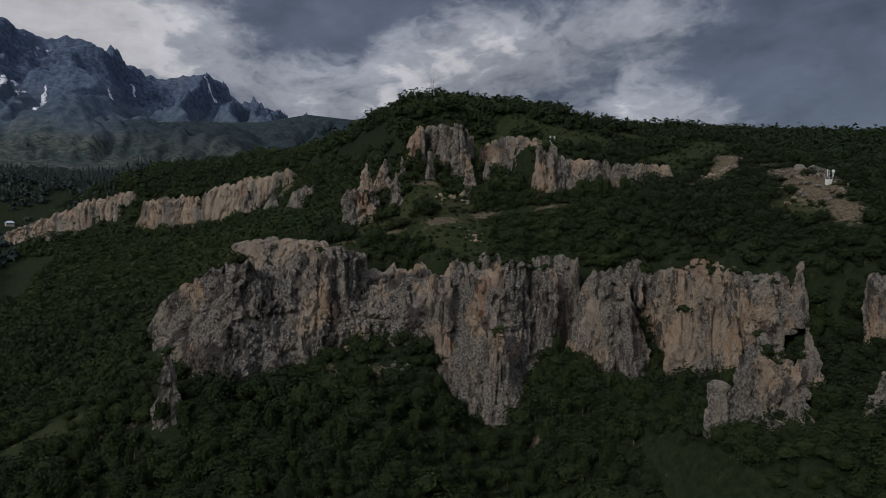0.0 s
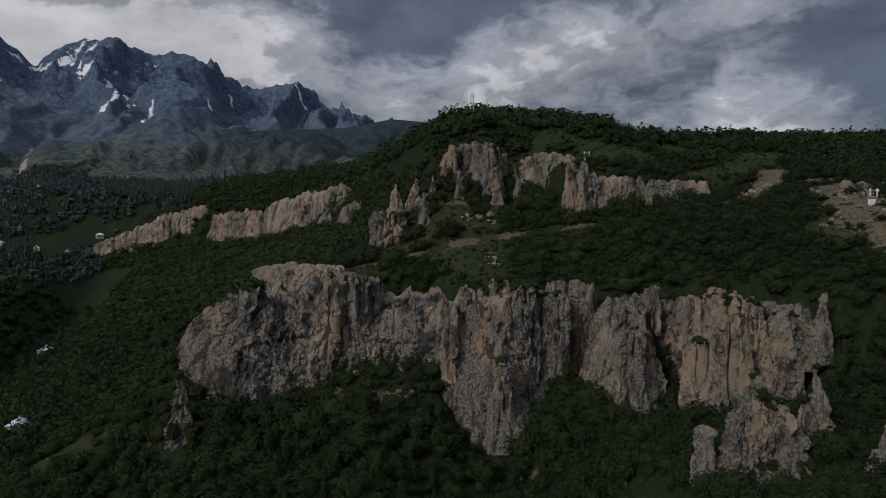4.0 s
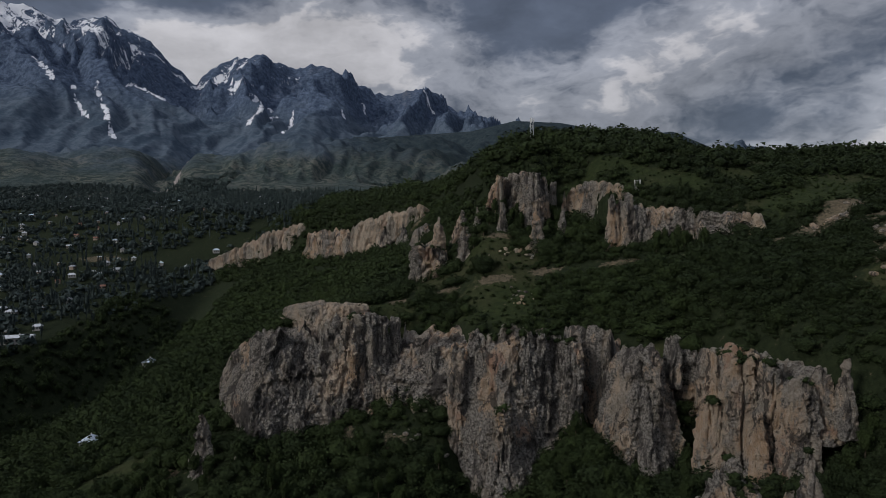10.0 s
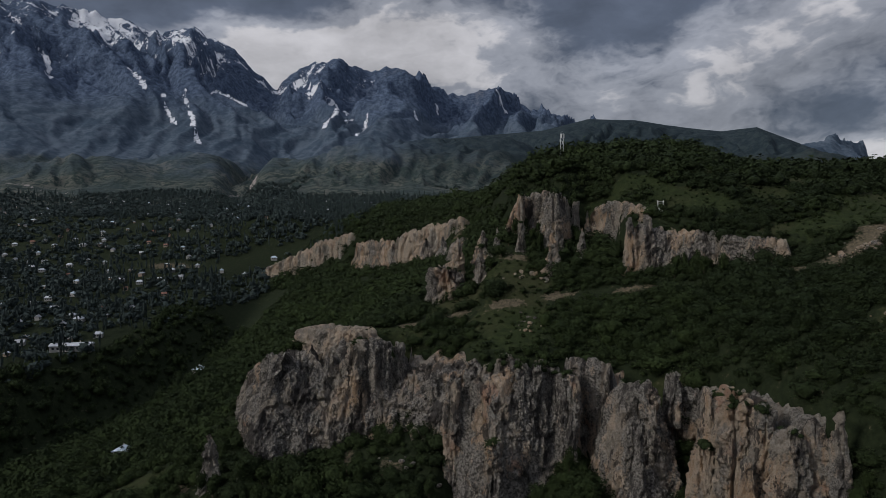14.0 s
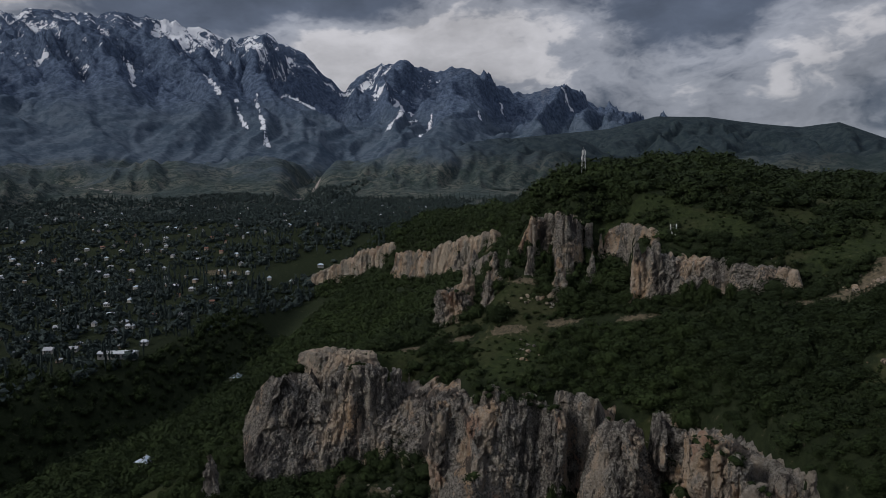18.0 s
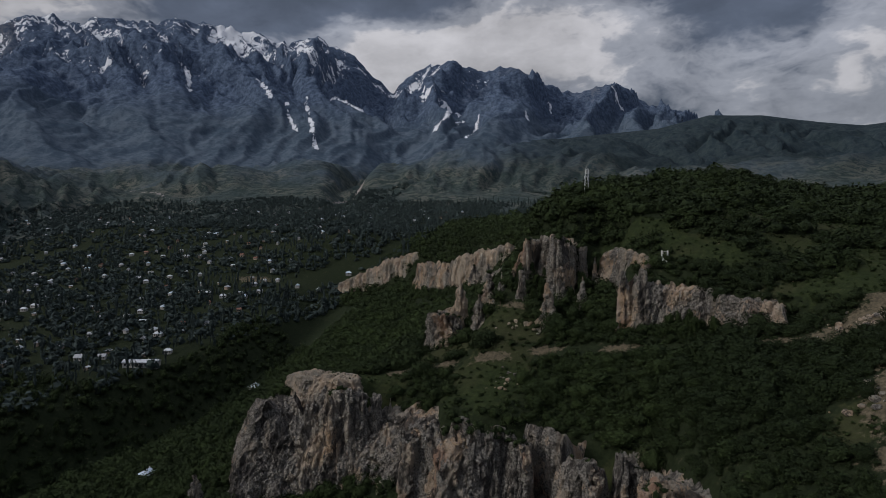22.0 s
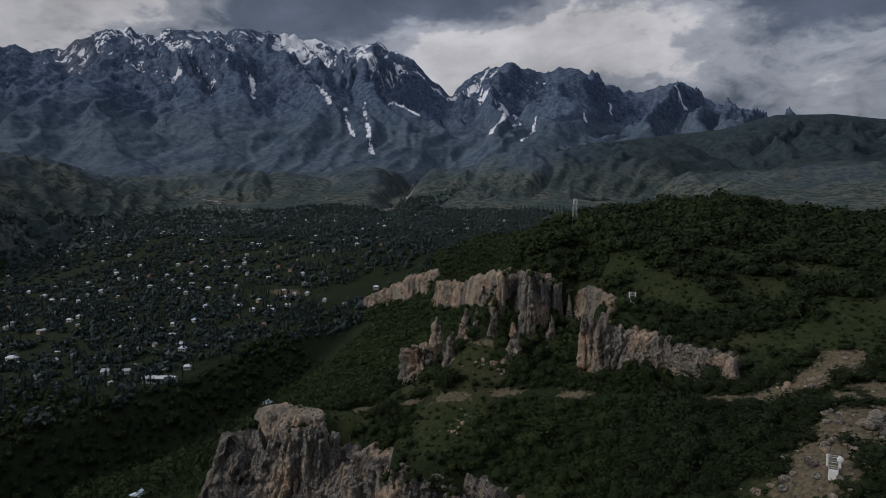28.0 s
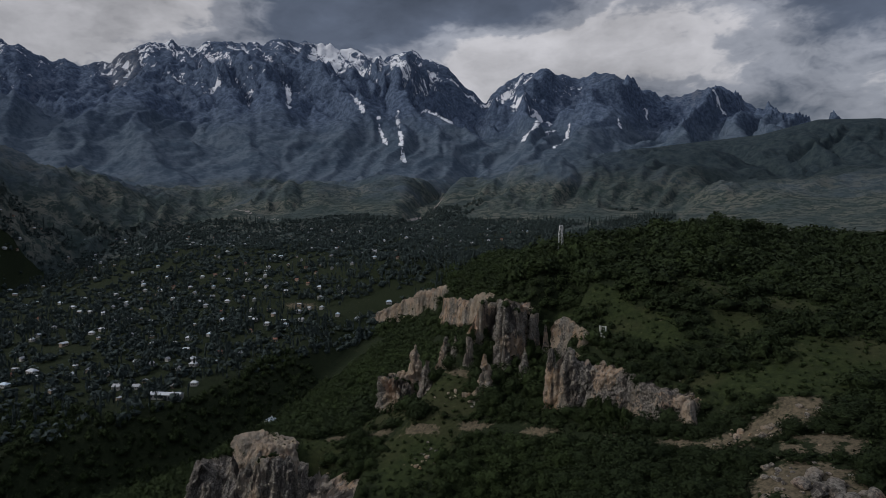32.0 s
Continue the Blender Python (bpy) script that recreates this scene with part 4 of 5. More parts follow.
    W("face", ((4, 303, 120, 131), (10, 299, 121, 134.5), (16, 299, 122, 136.5), (22, 299, 122, 138), (28, 293, 117, 137.5), (34, 294, 117, 136), (39, 301, 119, 133)), ROCK,
      "", seed=81, crag=2.5, flute=1.1, knob=1.0, batter=0.12, back=12, ends=5)
    M("arm", 9, 296, 3.6, 4.5, 112, 130, ROCK, "grey arm beside the wooded hollow", taper=0.5, crag=4, flute=1.1, lean=(2, 2))
    M("arm", 14, 297, 3.4, 4, 116, 136, ROCK_WARM, "ochre arm", taper=0.35, crag=3, flute=1.0)
    M("tower", 29.5, 289, 4.6, 5.2, 108, 137, ROCK_GREY, "tall grey ribbed tower", taper=0.42, crag=4, flute=1.2)
    M("tower", 33.5, 292, 3.2, 4.2, 110, 134.5, ROCK_GREY, "tall grey ribbed tower", taper=0.45, crag=3, flute=1.0)
    M("tooth", 38, 298.5, 2.4, 2.8, 114, 132.5, ROCK_GREY, "rounded tooth at the gap", taper=0.45, crag=1.5, flute=0.8)
    whole("brow_cliff", (52, 296, 115), "ochre and grey cliff under the grassy brow", "cliff")
    W("face", ((42, 303, 116, 130), (46, 299, 117, 132), (52, 294, 119, 133), (58, 287.5, 118, 132.5), (63, 282.5, 119, 131.5), (67, 278, 119, 128)), ROCK_WARM,
      "", seed=85, crag=3.0, flute=1.1, knob=1.0, batter=0.08, back=4, ends=4)
    M("pillar", 43.5, 299, 1.9, 2.3, 112, 128.5, ROCK_GREY, "", taper=0.6, crag=1.5, flute=0.8)
    whole("track_cliff", (80, 262, 103), "broken ochre cliff above the dirt track", "cliff")
    W("face", ((56.5, 272, 106, 121), (58.5, 266, 103.5, 123.5), (63, 264, 103, 124.5), (69, 265, 105, 123), (75, 266, 108, 122), (81, 266, 111, 121), (87, 264, 111, 120), (92, 259.5, 105.5, 119), (98, 255.5, 105.5, 118.5), (104, 252, 107, 118), (110, 249.5, 109, 117.5), (115, 249, 111, 116)), ROCK_WARM,
      "", seed=91, crag=2.8, flute=1.2, knob=1.0, batter=0.22, back=10, ends=4)
    M("tower", 60.5, 267, 3.6, 4.2, 100, 124.5, ROCK, "grey tower", taper=0.5, crag=3, flute=1.1)
    M("tower", 66.5, 268, 4.2, 4.2, 103, 124.5, ROCK, "grey and ochre tower", taper=0.5, crag=3.5, flute=1.1)
    whole("", None, "", "")


lower_cliff()
upper_cliff()


# ---------------------------------------------------------------- trees
def ball(level):
    bm = bmesh.new()
    bmesh.ops.create_icosphere(bm, subdivisions=level, radius=1.0)
    v = np.array([q.co[:] for q in bm.verts])
    f = np.array([[q.index for q in p.verts] for p in bm.faces])
    bm.free()
    return v, f


def crown_form(seed, leaves, level, shape, size=0.3):
    """A crown of about unit radius: a lumpy dark heart under loose sprays of leaves. shape: x, y, z half sizes."""
    rng = np.random.default_rng(seed)
    v, f = ball(level) if level else OCTA
    v = v * (0.64 + 0.42 * fbm(v * 2.0 + seed, 3, seed))[:, None]
    verts, faces, count = [v * shape], [f], len(v)
    n = rng.normal(size=(leaves, 3))
    n[:, 2] = n[:, 2] * 0.9 + 0.30
    n /= np.linalg.norm(n, axis=1)[:, None]
    # boughs bulge out, with gaps between them
    swell = 0.83 + 0.44 * fbm(n * 2.0 + seed, 3, seed) + 0.10 * fbm(n * 5.0 + seed, 2, seed + 3)
    at = n * (swell + rng.uniform(-0.16, 0.10, leaves))[:, None]
    a = np.cross(n, rng.normal(size=(leaves, 3)))
    a /= np.linalg.norm(a, axis=1)[:, None]
    tilt = n + rng.normal(size=(leaves, 3)) * 0.8
    b = np.cross(tilt, a)
    b /= np.linalg.norm(b, axis=1)[:, None]
    s = size * rng.uniform(0.55, 1.35, (leaves, 1))
    tri = np.stack([at + a * s, at - a * s * 0.6 + b * s * 0.8, at - a * s * 0.5 - b * s * 0.9], 1).reshape(-1, 3) * shape
    verts.append(tri)
    faces.append(np.arange(leaves * 3).reshape(-1, 3) + count)
    return np.vstack(verts), np.vstack(faces)


OCTA = (np.array(((1, 0, 0), (-1, 0, 0), (0, 1, 0), (0, -1, 0), (0, 0, 1), (0, 0, -1)), float) * 0.95,
        np.array(((0, 2, 4), (2, 1, 4), (1, 3, 4), (3, 0, 4), (2, 0, 5), (1, 2, 5), (3, 1, 5), (0, 3, 5))))


def wood(name, forms, places, mat, label, category, seed=1):
    """Many crowns in one mesh. places: rows of x, y, z, width, height, tint."""
    rng = np.random.default_rng(seed)
    pick = rng.integers(0, len(forms), len(places))
    verts, faces, tints, count = [], [], [], 0
    for k, (v, f) in enumerate(forms):
        p = places[pick == k]
        if not len(p):
            continue
        t = rng.uniform(0, 2 * math.pi, len(p))
        c, s = np.cos(t)[:, None], np.sin(t)[:, None]
        w, h = p[:, 3:4], p[:, 4:5]
        q = np.stack([(v[:, 0] * c - v[:, 1] * s) * w + p[:, 0:1], (v[:, 0] * s + v[:, 1] * c) * w + p[:, 1:2], v[:, 2] * h + p[:, 2:3]], 2)
        verts.append(q.reshape(-1, 3))
        faces.append((f[None] + (np.arange(len(p)) * len(v))[:, None, None]).reshape(-1, 3) + count)
        tints.append(np.repeat(p[:, 5], len(v)))
        count += len(p) * len(v)
    me = array_mesh(name, np.vstack(verts), [np.vstack(faces)], (mat,), attrs={"tint": np.concatenate(tints)})
    return tagged(new(name, me), label, category, kind="stuff")


def scatter(x0, x1, y0, y1, gap, seed):
    rng = np.random.default_rng(seed)
    x, y = np.meshgrid(np.arange(x0, x1, gap), np.arange(y0, y1, gap))
    x = x.ravel() + rng.uniform(-0.5, 0.5, x.size) * gap
    y = y.ravel() + rng.uniform(-0.5, 0.5, y.size) * gap
    return x, y, rng


def steepness(x, y):
    e = 2.0
    return np.hypot(hill(x + e, y) - hill(x - e, y), hill(x, y + e) - hill(x, y - e)) / (2 * e)


def in_view(x, y):
    a = np.degrees(np.arctan2(-(x - HUB[0]), y - HUB[1]))
    return (a > -60) & (a < 74)


def plant_hill():
    near = [crown_form(100 + k, 420, 1, (1, 1, 1.0), 0.092) for k in range(7)]
    far = [crown_form(200 + k, 100, 0, (1, 1, 1.0), 0.155) for k in range(6)]
    x, y, rng = scatter(-245, 330, 84, 720, 3.3, 7)
    thick = fbm(flat3(x, y, 0.022), 3, 77)
    open_ = np.maximum(lawn_at(x, y), bare_at(x, y) * 1.2)
    keep = in_view(x, y) & (steepness(x, y) < np.where((y > 262) | (x > 72), 2.6, np.where(y > 210, 1.7, 1.15))) & (rng.uniform(size=x.size) > open_ * 1.1) & (trail_gap(x, y) > 3.8)
    keep &= np.hypot((x + 74) / 7, (y - 181) / 9) > 1
    keep &= (thick > -0.45) | (rng.uniform(size=x.size) < 0.4)
    keep &= ~((x < -205) & (y < 520)) & (rng.uniform(size=x.size) > 0.06)
    # nothing hidden behind the crest
    keep &= y < 40 + np.interp(x, (-245, -130, 0, 60, 150, 330), (700, 640, 420, 520, 560, 560))
    x, y, thick = x[keep], y[keep], thick[keep]
    z = ground(x, y)
    size = rng.gamma(5.0, 0.33, x.size).clip(0.8, 3.4) * (1 + 0.3 * thick)
    # the moist slope behind the lower cliff bears taller trees
    size = size * (1 + 0.15 * step(x, 34, 60) * step(y, 160, 180) * step(y, 262, 240))
    size = size * (1 + 0.3 * step(z, 126, 146))
    tall = size * rng.uniform(0.85, 1.4, x.size)
    # the step in x paints the right slope's shade into the leaf tint
    tint = np.clip(0.40 - 0.36 * step(x, 55, 115) + 0.5 * fbm(flat3(x, y, 0.03), 3, 91) + rng.normal(0, 0.18, x.size), 0, 1)
    place = np.stack([x, y, z + tall * 0.45, size * rng.uniform(1.4, 1.85, x.size), tall * 1.15, tint], 1)
    close = (np.hypot(x - 60, y - 20) < 262) & ((y < 215) | (x > -60))
    wood("hillside_wood", near, place[close], LEAF, "dense dark green broadleaf scrub and trees on the slopes", "wood", 3)
    wood("ridge_wood", far, place[~close], LEAF, "dense dark green broadleaf trees on the far ridge", "wood", 4)
    # shrubs that close the cover of the middle slope
    x, y, rng = scatter(-30, 230, 166, 272, 2.35, 19)
    keep = in_view(x, y) & (steepness(x, y) < 2.0) & (rng.uniform(size=x.size) > np.maximum(lawn_at(x, y), bare_at(x, y)) * 1.3) & (trail_gap(x, y) > 2.4) & ((x > 28) | (y > 222))
    x, y = x[keep], y[keep]
    s = rng.gamma(6.0, 0.18, x.size).clip(0.5, 2.0)
    # shrubs get the same painted shade, darker towards +x
    tint = np.clip(0.36 - 0.34 * step(x, 55, 115) + 0.5 * fbm(flat3(x, y, 0.03), 3, 91) + rng.normal(0, 0.2, x.size), 0, 1)
    wood("slope_scrub", [crown_form(240 + k, 110, 0, (1, 1, 1.0), 0.15) for k in range(5)], np.stack([x, y, ground(x, y) + s * 0.45, s * 1.5, s * 1.1, tint], 1), LEAF, "dense green shrubs closing the middle slope", "scrub", 11)
    # low bushes between
    x, y, rng = scatter(-60, 190, 175, 335, 2.5, 17)
    keep = in_view(x, y) & (steepness(x, y) < 1.4) & (rng.uniform(size=x.size) > 0.30) & (trail_gap(x, y) > 1.6) & (rng.uniform(size=x.size) > bare_at(x, y))
    x, y = x[keep], y[keep]
    s = rng.uniform(0.25, 1.0, x.size)
    tint = np.clip(0.5 + 0.4 * fbm(flat3(x, y, 0.03), 3, 91) + rng.normal(0, 0.2, x.size), 0, 1)
    wood("low_bushes", [crown_form(300 + k, 22, 0, (1, 1, 0.9), 0.42) for k in range(4)], np.stack([x, y, ground(x, y) + s * 0.35, s * 1.15, s, tint], 1), LEAF, "low green bushes and tufts on open slopes", "bushes", 5)


def plant_gully():
    """The dark wood along the stream below the village."""
    x, y, rng = scatter(-330, -118, 110, 440, 5.0, 37)
    keep = in_view(x, y) & ((x > np.interp(y, (110, 300, 330, 440), (-330, -250, -240, -262))) | (y < 275)) & ((x < -196) | (y < 345)) & (np.hypot(x + 203, y - 368) > 9) & (np.hypot((x + 254) / 2, y - 319) > 8) & (np.hypot(x + 137, y - 223) > 8) & (lawn_at(x, y) < 0.6)
    x, y = x[keep], y[keep]
    w = rng.gamma(6.0, 0.42, x.size).clip(1.2, 4.2)
    tint = np.clip(rng.normal(0.33, 0.22, x.size), 0, 1)
    forms = [crown_form(440 + k, 110, 0, (1, 1, 1.0), 0.15) for k in range(4)]
    wood("gully_wood", forms, np.stack([x, y, ground(x, y) + w * 0.6, w, w * rng.uniform(0.9, 1.5, x.size), tint], 1), LEAF, "dark dense wood along the stream gully", "wood", 8)


def valley_spots(count, seed, lo):
    rng = np.random.default_rng(seed)
    x, y = -170 - 980 * rng.uniform(0, 1, count) ** 1.25, 90 + 1400 * rng.uniform(0, 1, count) ** 0.9
    keep = in_view(x, y) & ((x < -242) | (y > 560)) & (np.hypot(x - HUB[0], y - HUB[1]) < 1420 + 420 * fbm(flat3(x, y, 0.006), 3, 67)) & (np.maximum(oval(x, y, -364, 552, 30, 16), oval(x, y, -434, 647, 30, 12, 40)) < 0.4) & (fbm(flat3(x, y, 0.02), 3, 61 + seed) > lo)
    x, y = x[keep], y[keep]
    return x, y, ground(x, y), rng


def plant_valley():
    pop = [crown_form(400 + k, 22, 0, (0.85, 0.85, 1.0), 0.5) for k in range(4)]
    x, y, z, rng = valley_spots(11500, 27, -0.02)
    w, h = rng.uniform(0.8, 1.5, x.size), rng.gamma(7.0, 0.75, x.size).clip(2.4, 9.0)
    tint = np.clip(rng.normal(0.4, 0.24, x.size), 0, 1)
    wood("poplars", pop, np.stack([x, y, z + h * 0.92, w, h, tint], 1), HAZY_LEAF, "tall slender dark poplars between the village houses", "poplars", 6)
    low = [crown_form(420 + k, 24, 0, (1, 1, 0.9), 0.40) for k in range(4)]
    x, y, z, rng = valley_spots(17500, 28, -0.35)
    w = rng.gamma(6.0, 0.55, x.size).clip(1.2, 5.5)
    tint = np.clip(rng.normal(0.35, 0.24, x.size), 0, 1)
    wood("orchard_trees", low, np.stack([x, y, z + w * 0.45, w, w * rng.uniform(0.75, 1.15, x.size), tint], 1), HAZY_LEAF, "dark round orchard and garden trees of the village", "trees", 7)


def plant_ledges():
    """Bushes rooted on the tops and ledges of the rock."""
    rng = np.random.default_rng(71)
    p = np.vstack(LEDGES)
    p = p[(rng.uniform(size=len(p)) < 0.30) & (fbm(p * 0.08, 2, 19) > -0.05) & (np.abs(p[:, 0] + 50) > 16)]
    s = rng.gamma(4.0, 0.16, len(p)).clip(0.25, 1.6)
    tint = np.clip(rng.normal(0.4, 0.2, len(p)), 0, 1)
    wood("ledge_bushes", [crown_form(500 + k, 40, 1, (1, 1, 0.9), 0.24) for k in range(4)], np.column_stack([p[:, :2], p[:, 2] + s * 0.2, s * 1.2, s, tint]), LEAF, "small green bushes rooted on rock ledges", "bushes", 9)


plant_ledges()
plant_hill()
plant_gully()
plant_valley()


# ---------------------------------------------------------------- small builders
def part(name, bm, mat, parent=None, label=""):
    """Links a bmesh as one mesh object under a thing or part."""
    me = bpy.data.meshes.new(name)
    bm.to_mesh(me)
    bm.free()
    me.materials.append(mat)
    ob = new(name, me)
    ob.parent = parent
    if label:
        ob["label"] = label
    return ob


def thing(name, at=(0, 0, 0)):
    ob = new(name)
    ob.location = at
    return ob


def prism(corners, lo, hi):
    """A solid over a plan outline."""
    bm = bmesh.new()
    a = [bm.verts.new((x, y, lo)) for x, y in corners]
    b = [bm.verts.new((x, y, hi)) for x, y in corners]
    bm.faces.new(a[::-1])
    bm.faces.new(b)
    for i in range(len(a)):
        j = (i + 1) % len(a)
        bm.faces.new((a[i], a[j], b[j], b[i]))
    return bm


def box(x0, x1, y0, y1, z0, z1, soft=0.0):
    bm = prism(((x0, y0), (x1, y0), (x1, y1), (x0, y1)), z0, z1)
    if soft:
        bmesh.ops.bevel(bm, geom=bm.edges[:], offset=soft, segments=1, affect="EDGES")
    return bm


def bar(a, b, r, sides=5, tip=None):
    """A round bar from a to b, tapering to the radius tip."""
    a, b = Vector(a), Vector(b)
    bm = bmesh.new()
    bmesh.ops.create_cone(bm, cap_ends=True, segments=sides, radius1=r, radius2=r if tip is None else tip, depth=(b - a).length)
    bm.transform(Matrix.Translation((a + b) / 2) @ (b - a).to_track_quat("Z", "Y").to_matrix().to_4x4())
    return bm


STEEL = plain("galvanised_steel", (0.50, 0.51, 0.52), 0.5, 0.2, 4.0, 0.4)
PANEL = plain("white_antenna_plastic", (0.62, 0.62, 0.60), 0.5, 0.1, 3.0)
ROOF_TIN = plain("galvanised_tin_roof", (0.52, 0.54, 0.57), 0.5, 0.15, 0.6, 0.25)
ROOF_GREY = plain("grey_slate_sheet_roof", (0.36, 0.37, 0.39), 0.7, 0.2, 0.8)
ROOF_BLUE = plain("pale_blue_tin_roof", (0.50, 0.58, 0.66), 0.5, 0.15, 0.6, 0.2)
ROOF_RUST = plain("rusty_brown_roof", (0.20, 0.11, 0.085), 0.8, 0.3, 0.9)
WHITEWASH = plain("whitewashed_wall", (0.44, 0.42, 0.39), 0.9, 0.12, 1.2)
CLAY = plain("clay_wall", (0.34, 0.27, 0.21), 0.95, 0.2, 1.2)
PANE = plain("dark_window_glass", (0.03, 0.035, 0.04), 0.2, 0.2, 2.0)
DOOR = plain("painted_door_wood", (0.16, 0.20, 0.22), 0.7, 0.2, 3.0)
BARK = plain("grey_brown_bark", (0.11, 0.085, 0.065), 0.95, 0.35, 6.0)


# ---------------------------------------------------------------- village
def house(w, d, h, rise, roof_mat, wall_mat, hip, label, windows=3):
    """A one-storey house with its eaves on all sides. hip: how far the ridge stops short of the ends."""
    ob = tagged(thing("house"), label, "house", "village houses")
    part("wall", box(-w / 2, w / 2, -d / 2, d / 2, -1.2, h, 0.03), wall_mat, ob)
    bm = bmesh.new()
    e, k = 0.5, 0.14
    x, y = w / 2 + e, d / 2 + e
    low = [bm.verts.new(p) for p in ((-x, -y, h), (x, -y, h), (x, y, h), (-x, y, h))]
    eave = [bm.verts.new((v.co.x, v.co.y, h + k)) for v in low]
    r = [bm.verts.new((s * (x - hip), 0, h + k + rise)) for s in (-1, 1)]
    bm.faces.new(low[::-1])
    for i in range(4):
        bm.faces.new((low[i], low[(i + 1) % 4], eave[(i + 1) % 4], eave[i]))
    bm.faces.new((eave[0], eave[1], r[1], r[0]))
    bm.faces.new((eave[2], eave[3], r[0], r[1]))
    bm.faces.new((eave[1], eave[2], r[1]))
    bm.faces.new((eave[3], eave[0], r[0]))
    part("roof", bm, roof_mat, ob)
    for i in range(windows):
        c = (i - (windows - 1) / 2) * w / (windows + 0.4)
        part("window", box(c - 0.6, c + 0.6, -d / 2 - 0.05, -d / 2 + 0.05, h * 0.35, h * 0.35 + 1.3), PANE, ob)
    part("door", box(w / 2 - 0.05, w / 2 + 0.05, -0.5, 0.5, -0.2, 1.9), DOOR, ob)
    part("chimney", box(w * 0.2 - 0.25, w * 0.2 + 0.25, 0.1, 0.6, h + rise * 0.4, h + rise + 0.9, 0.03), wall_mat, ob)
    return ob


VILLAGE_LOW = ((-426, 296), (-407, 300), (-482, 321), (-470, 355), (-341, 284), (-391, 326), (-345, 326), (-306, 313), (-303, 333), (-294, 321), (-270, 335), (-336, 359),
               (-373, 405), (-392, 395), (-359, 389), (-347, 399), (-302, 375), (-316, 383), (-335, 373), (-203, 368), (-137, 223), (-369, 440), (-354, 436), (-312, 407),
               (-415, 288), (-390, 273), (-386, 295), (-369, 312), (-369, 325), (-341, 466), (-290, 412), (-259, 345), (-281, 300), (-322, 302))
VILLAGE_MID = ((-485, 389), (-490, 402), (-439, 402), (-415, 409), (-460, 382), (-564, 390), (-539, 364), (-615, 377), (-516, 428), (-618, 445), (-604, 450), (-600, 475),
               (-577, 507), (-744, 441), (-756, 460), (-707, 466), (-702, 493), (-709, 517), (-439, 507), (-478, 515), (-407, 484), (-481, 476), (-373, 497), (-347, 490),
               (-408, 522), (-424, 516), (-437, 494), (-340, 506), (-298, 540), (-343, 545), (-332, 552), (-346, 532))
VILLAGE_HIGH = ((-595, 616), (-611, 607), (-855, 476), (-596, 668), (-583, 622), (-551, 603), (-577, 706), (-412, 737), (-426, 729), (-400, 769), (-506, 761), (-520, 640), (-640, 560), (-680, 600))


def build_village():
    kinds = [house(9.5, 7, 2.9, 2.0, ROOF_TIN, WHITEWASH, 2.5, "whitewashed village house under a bright tin hip roof"),
             house(8, 6.5, 2.7, 2.2, ROOF_GREY, WHITEWASH, 0.0, "small white house with a grey gable roof"),
             house(11, 6.5, 3.0, 1.6, ROOF_TIN, CLAY, 0.0, "long clay-walled house under a tin gable roof", 4),
             house(9, 7.5, 3.0, 2.1, ROOF_BLUE, WHITEWASH, 3.0, "white house under a pale blue tin roof"),
             house(8.5, 6, 2.6, 1.7, ROOF_RUST, CLAY, 0.0, "clay house under a rusty brown roof"),
             house(6, 4.5, 2.3, 0.9, ROOF_TIN, CLAY, 0.0, "low outbuilding with a tin roof", 1)]
    hall = house(22, 7, 3.2, 1.3, ROOF_TIN, WHITEWASH, 0.0, "long white hall under a bright tin roof", 8)
    hall.matrix_world = pose(-254, 319, float(ground(np.array([-254.0]), np.array([319.0]))[0]), 0, 0, 26)
    rng = random.Random(5)
    spots = list(VILLAGE_LOW + VILLAGE_MID + VILLAGE_HIGH)
    while len(spots) < 225:
        x, y = rng.uniform(-1250, -330), rng.uniform(480, 1400)
        if math.hypot(x - HUB[0], y - HUB[1]) < 1340 and all((x - a) ** 2 + (y - b) ** 2 > 260 for a, b in spots) and -67 < math.degrees(math.atan2(x - HUB[0], y - HUB[1])) < -20:
            spots.append((x, y))
    # gardens and yards closer to the stream stand thicker
    while len(spots) < 290:
        x, y = rng.uniform(-660, -262), rng.uniform(290, 720)
        if x < -262 - 0.25 * (y - 290) * rng.random() and all((x - a) ** 2 + (y - b) ** 2 > 170 for a, b in spots):
            spots.append((x, y))
    used = set()
    for i, (x, y) in enumerate(spots):
        k = rng.choice((0, 0, 1, 1, 2, 3, 4, 5))
        z = float(ground(np.array([float(x)]), np.array([float(y)]))[0])
        size = rng.uniform(0.6, 0.9)
        m = pose(x, y, z + 0.15, 0, 0, rng.choice((20, 28, 110, 118)) + rng.uniform(-12, 12)) @ Matrix.Diagonal((size, size, 0.85, 1))
        if k in used:
            copy_thing(kinds[k], m)
        else:
            kinds[k].matrix_world = m
            used.add(k)


build_village()


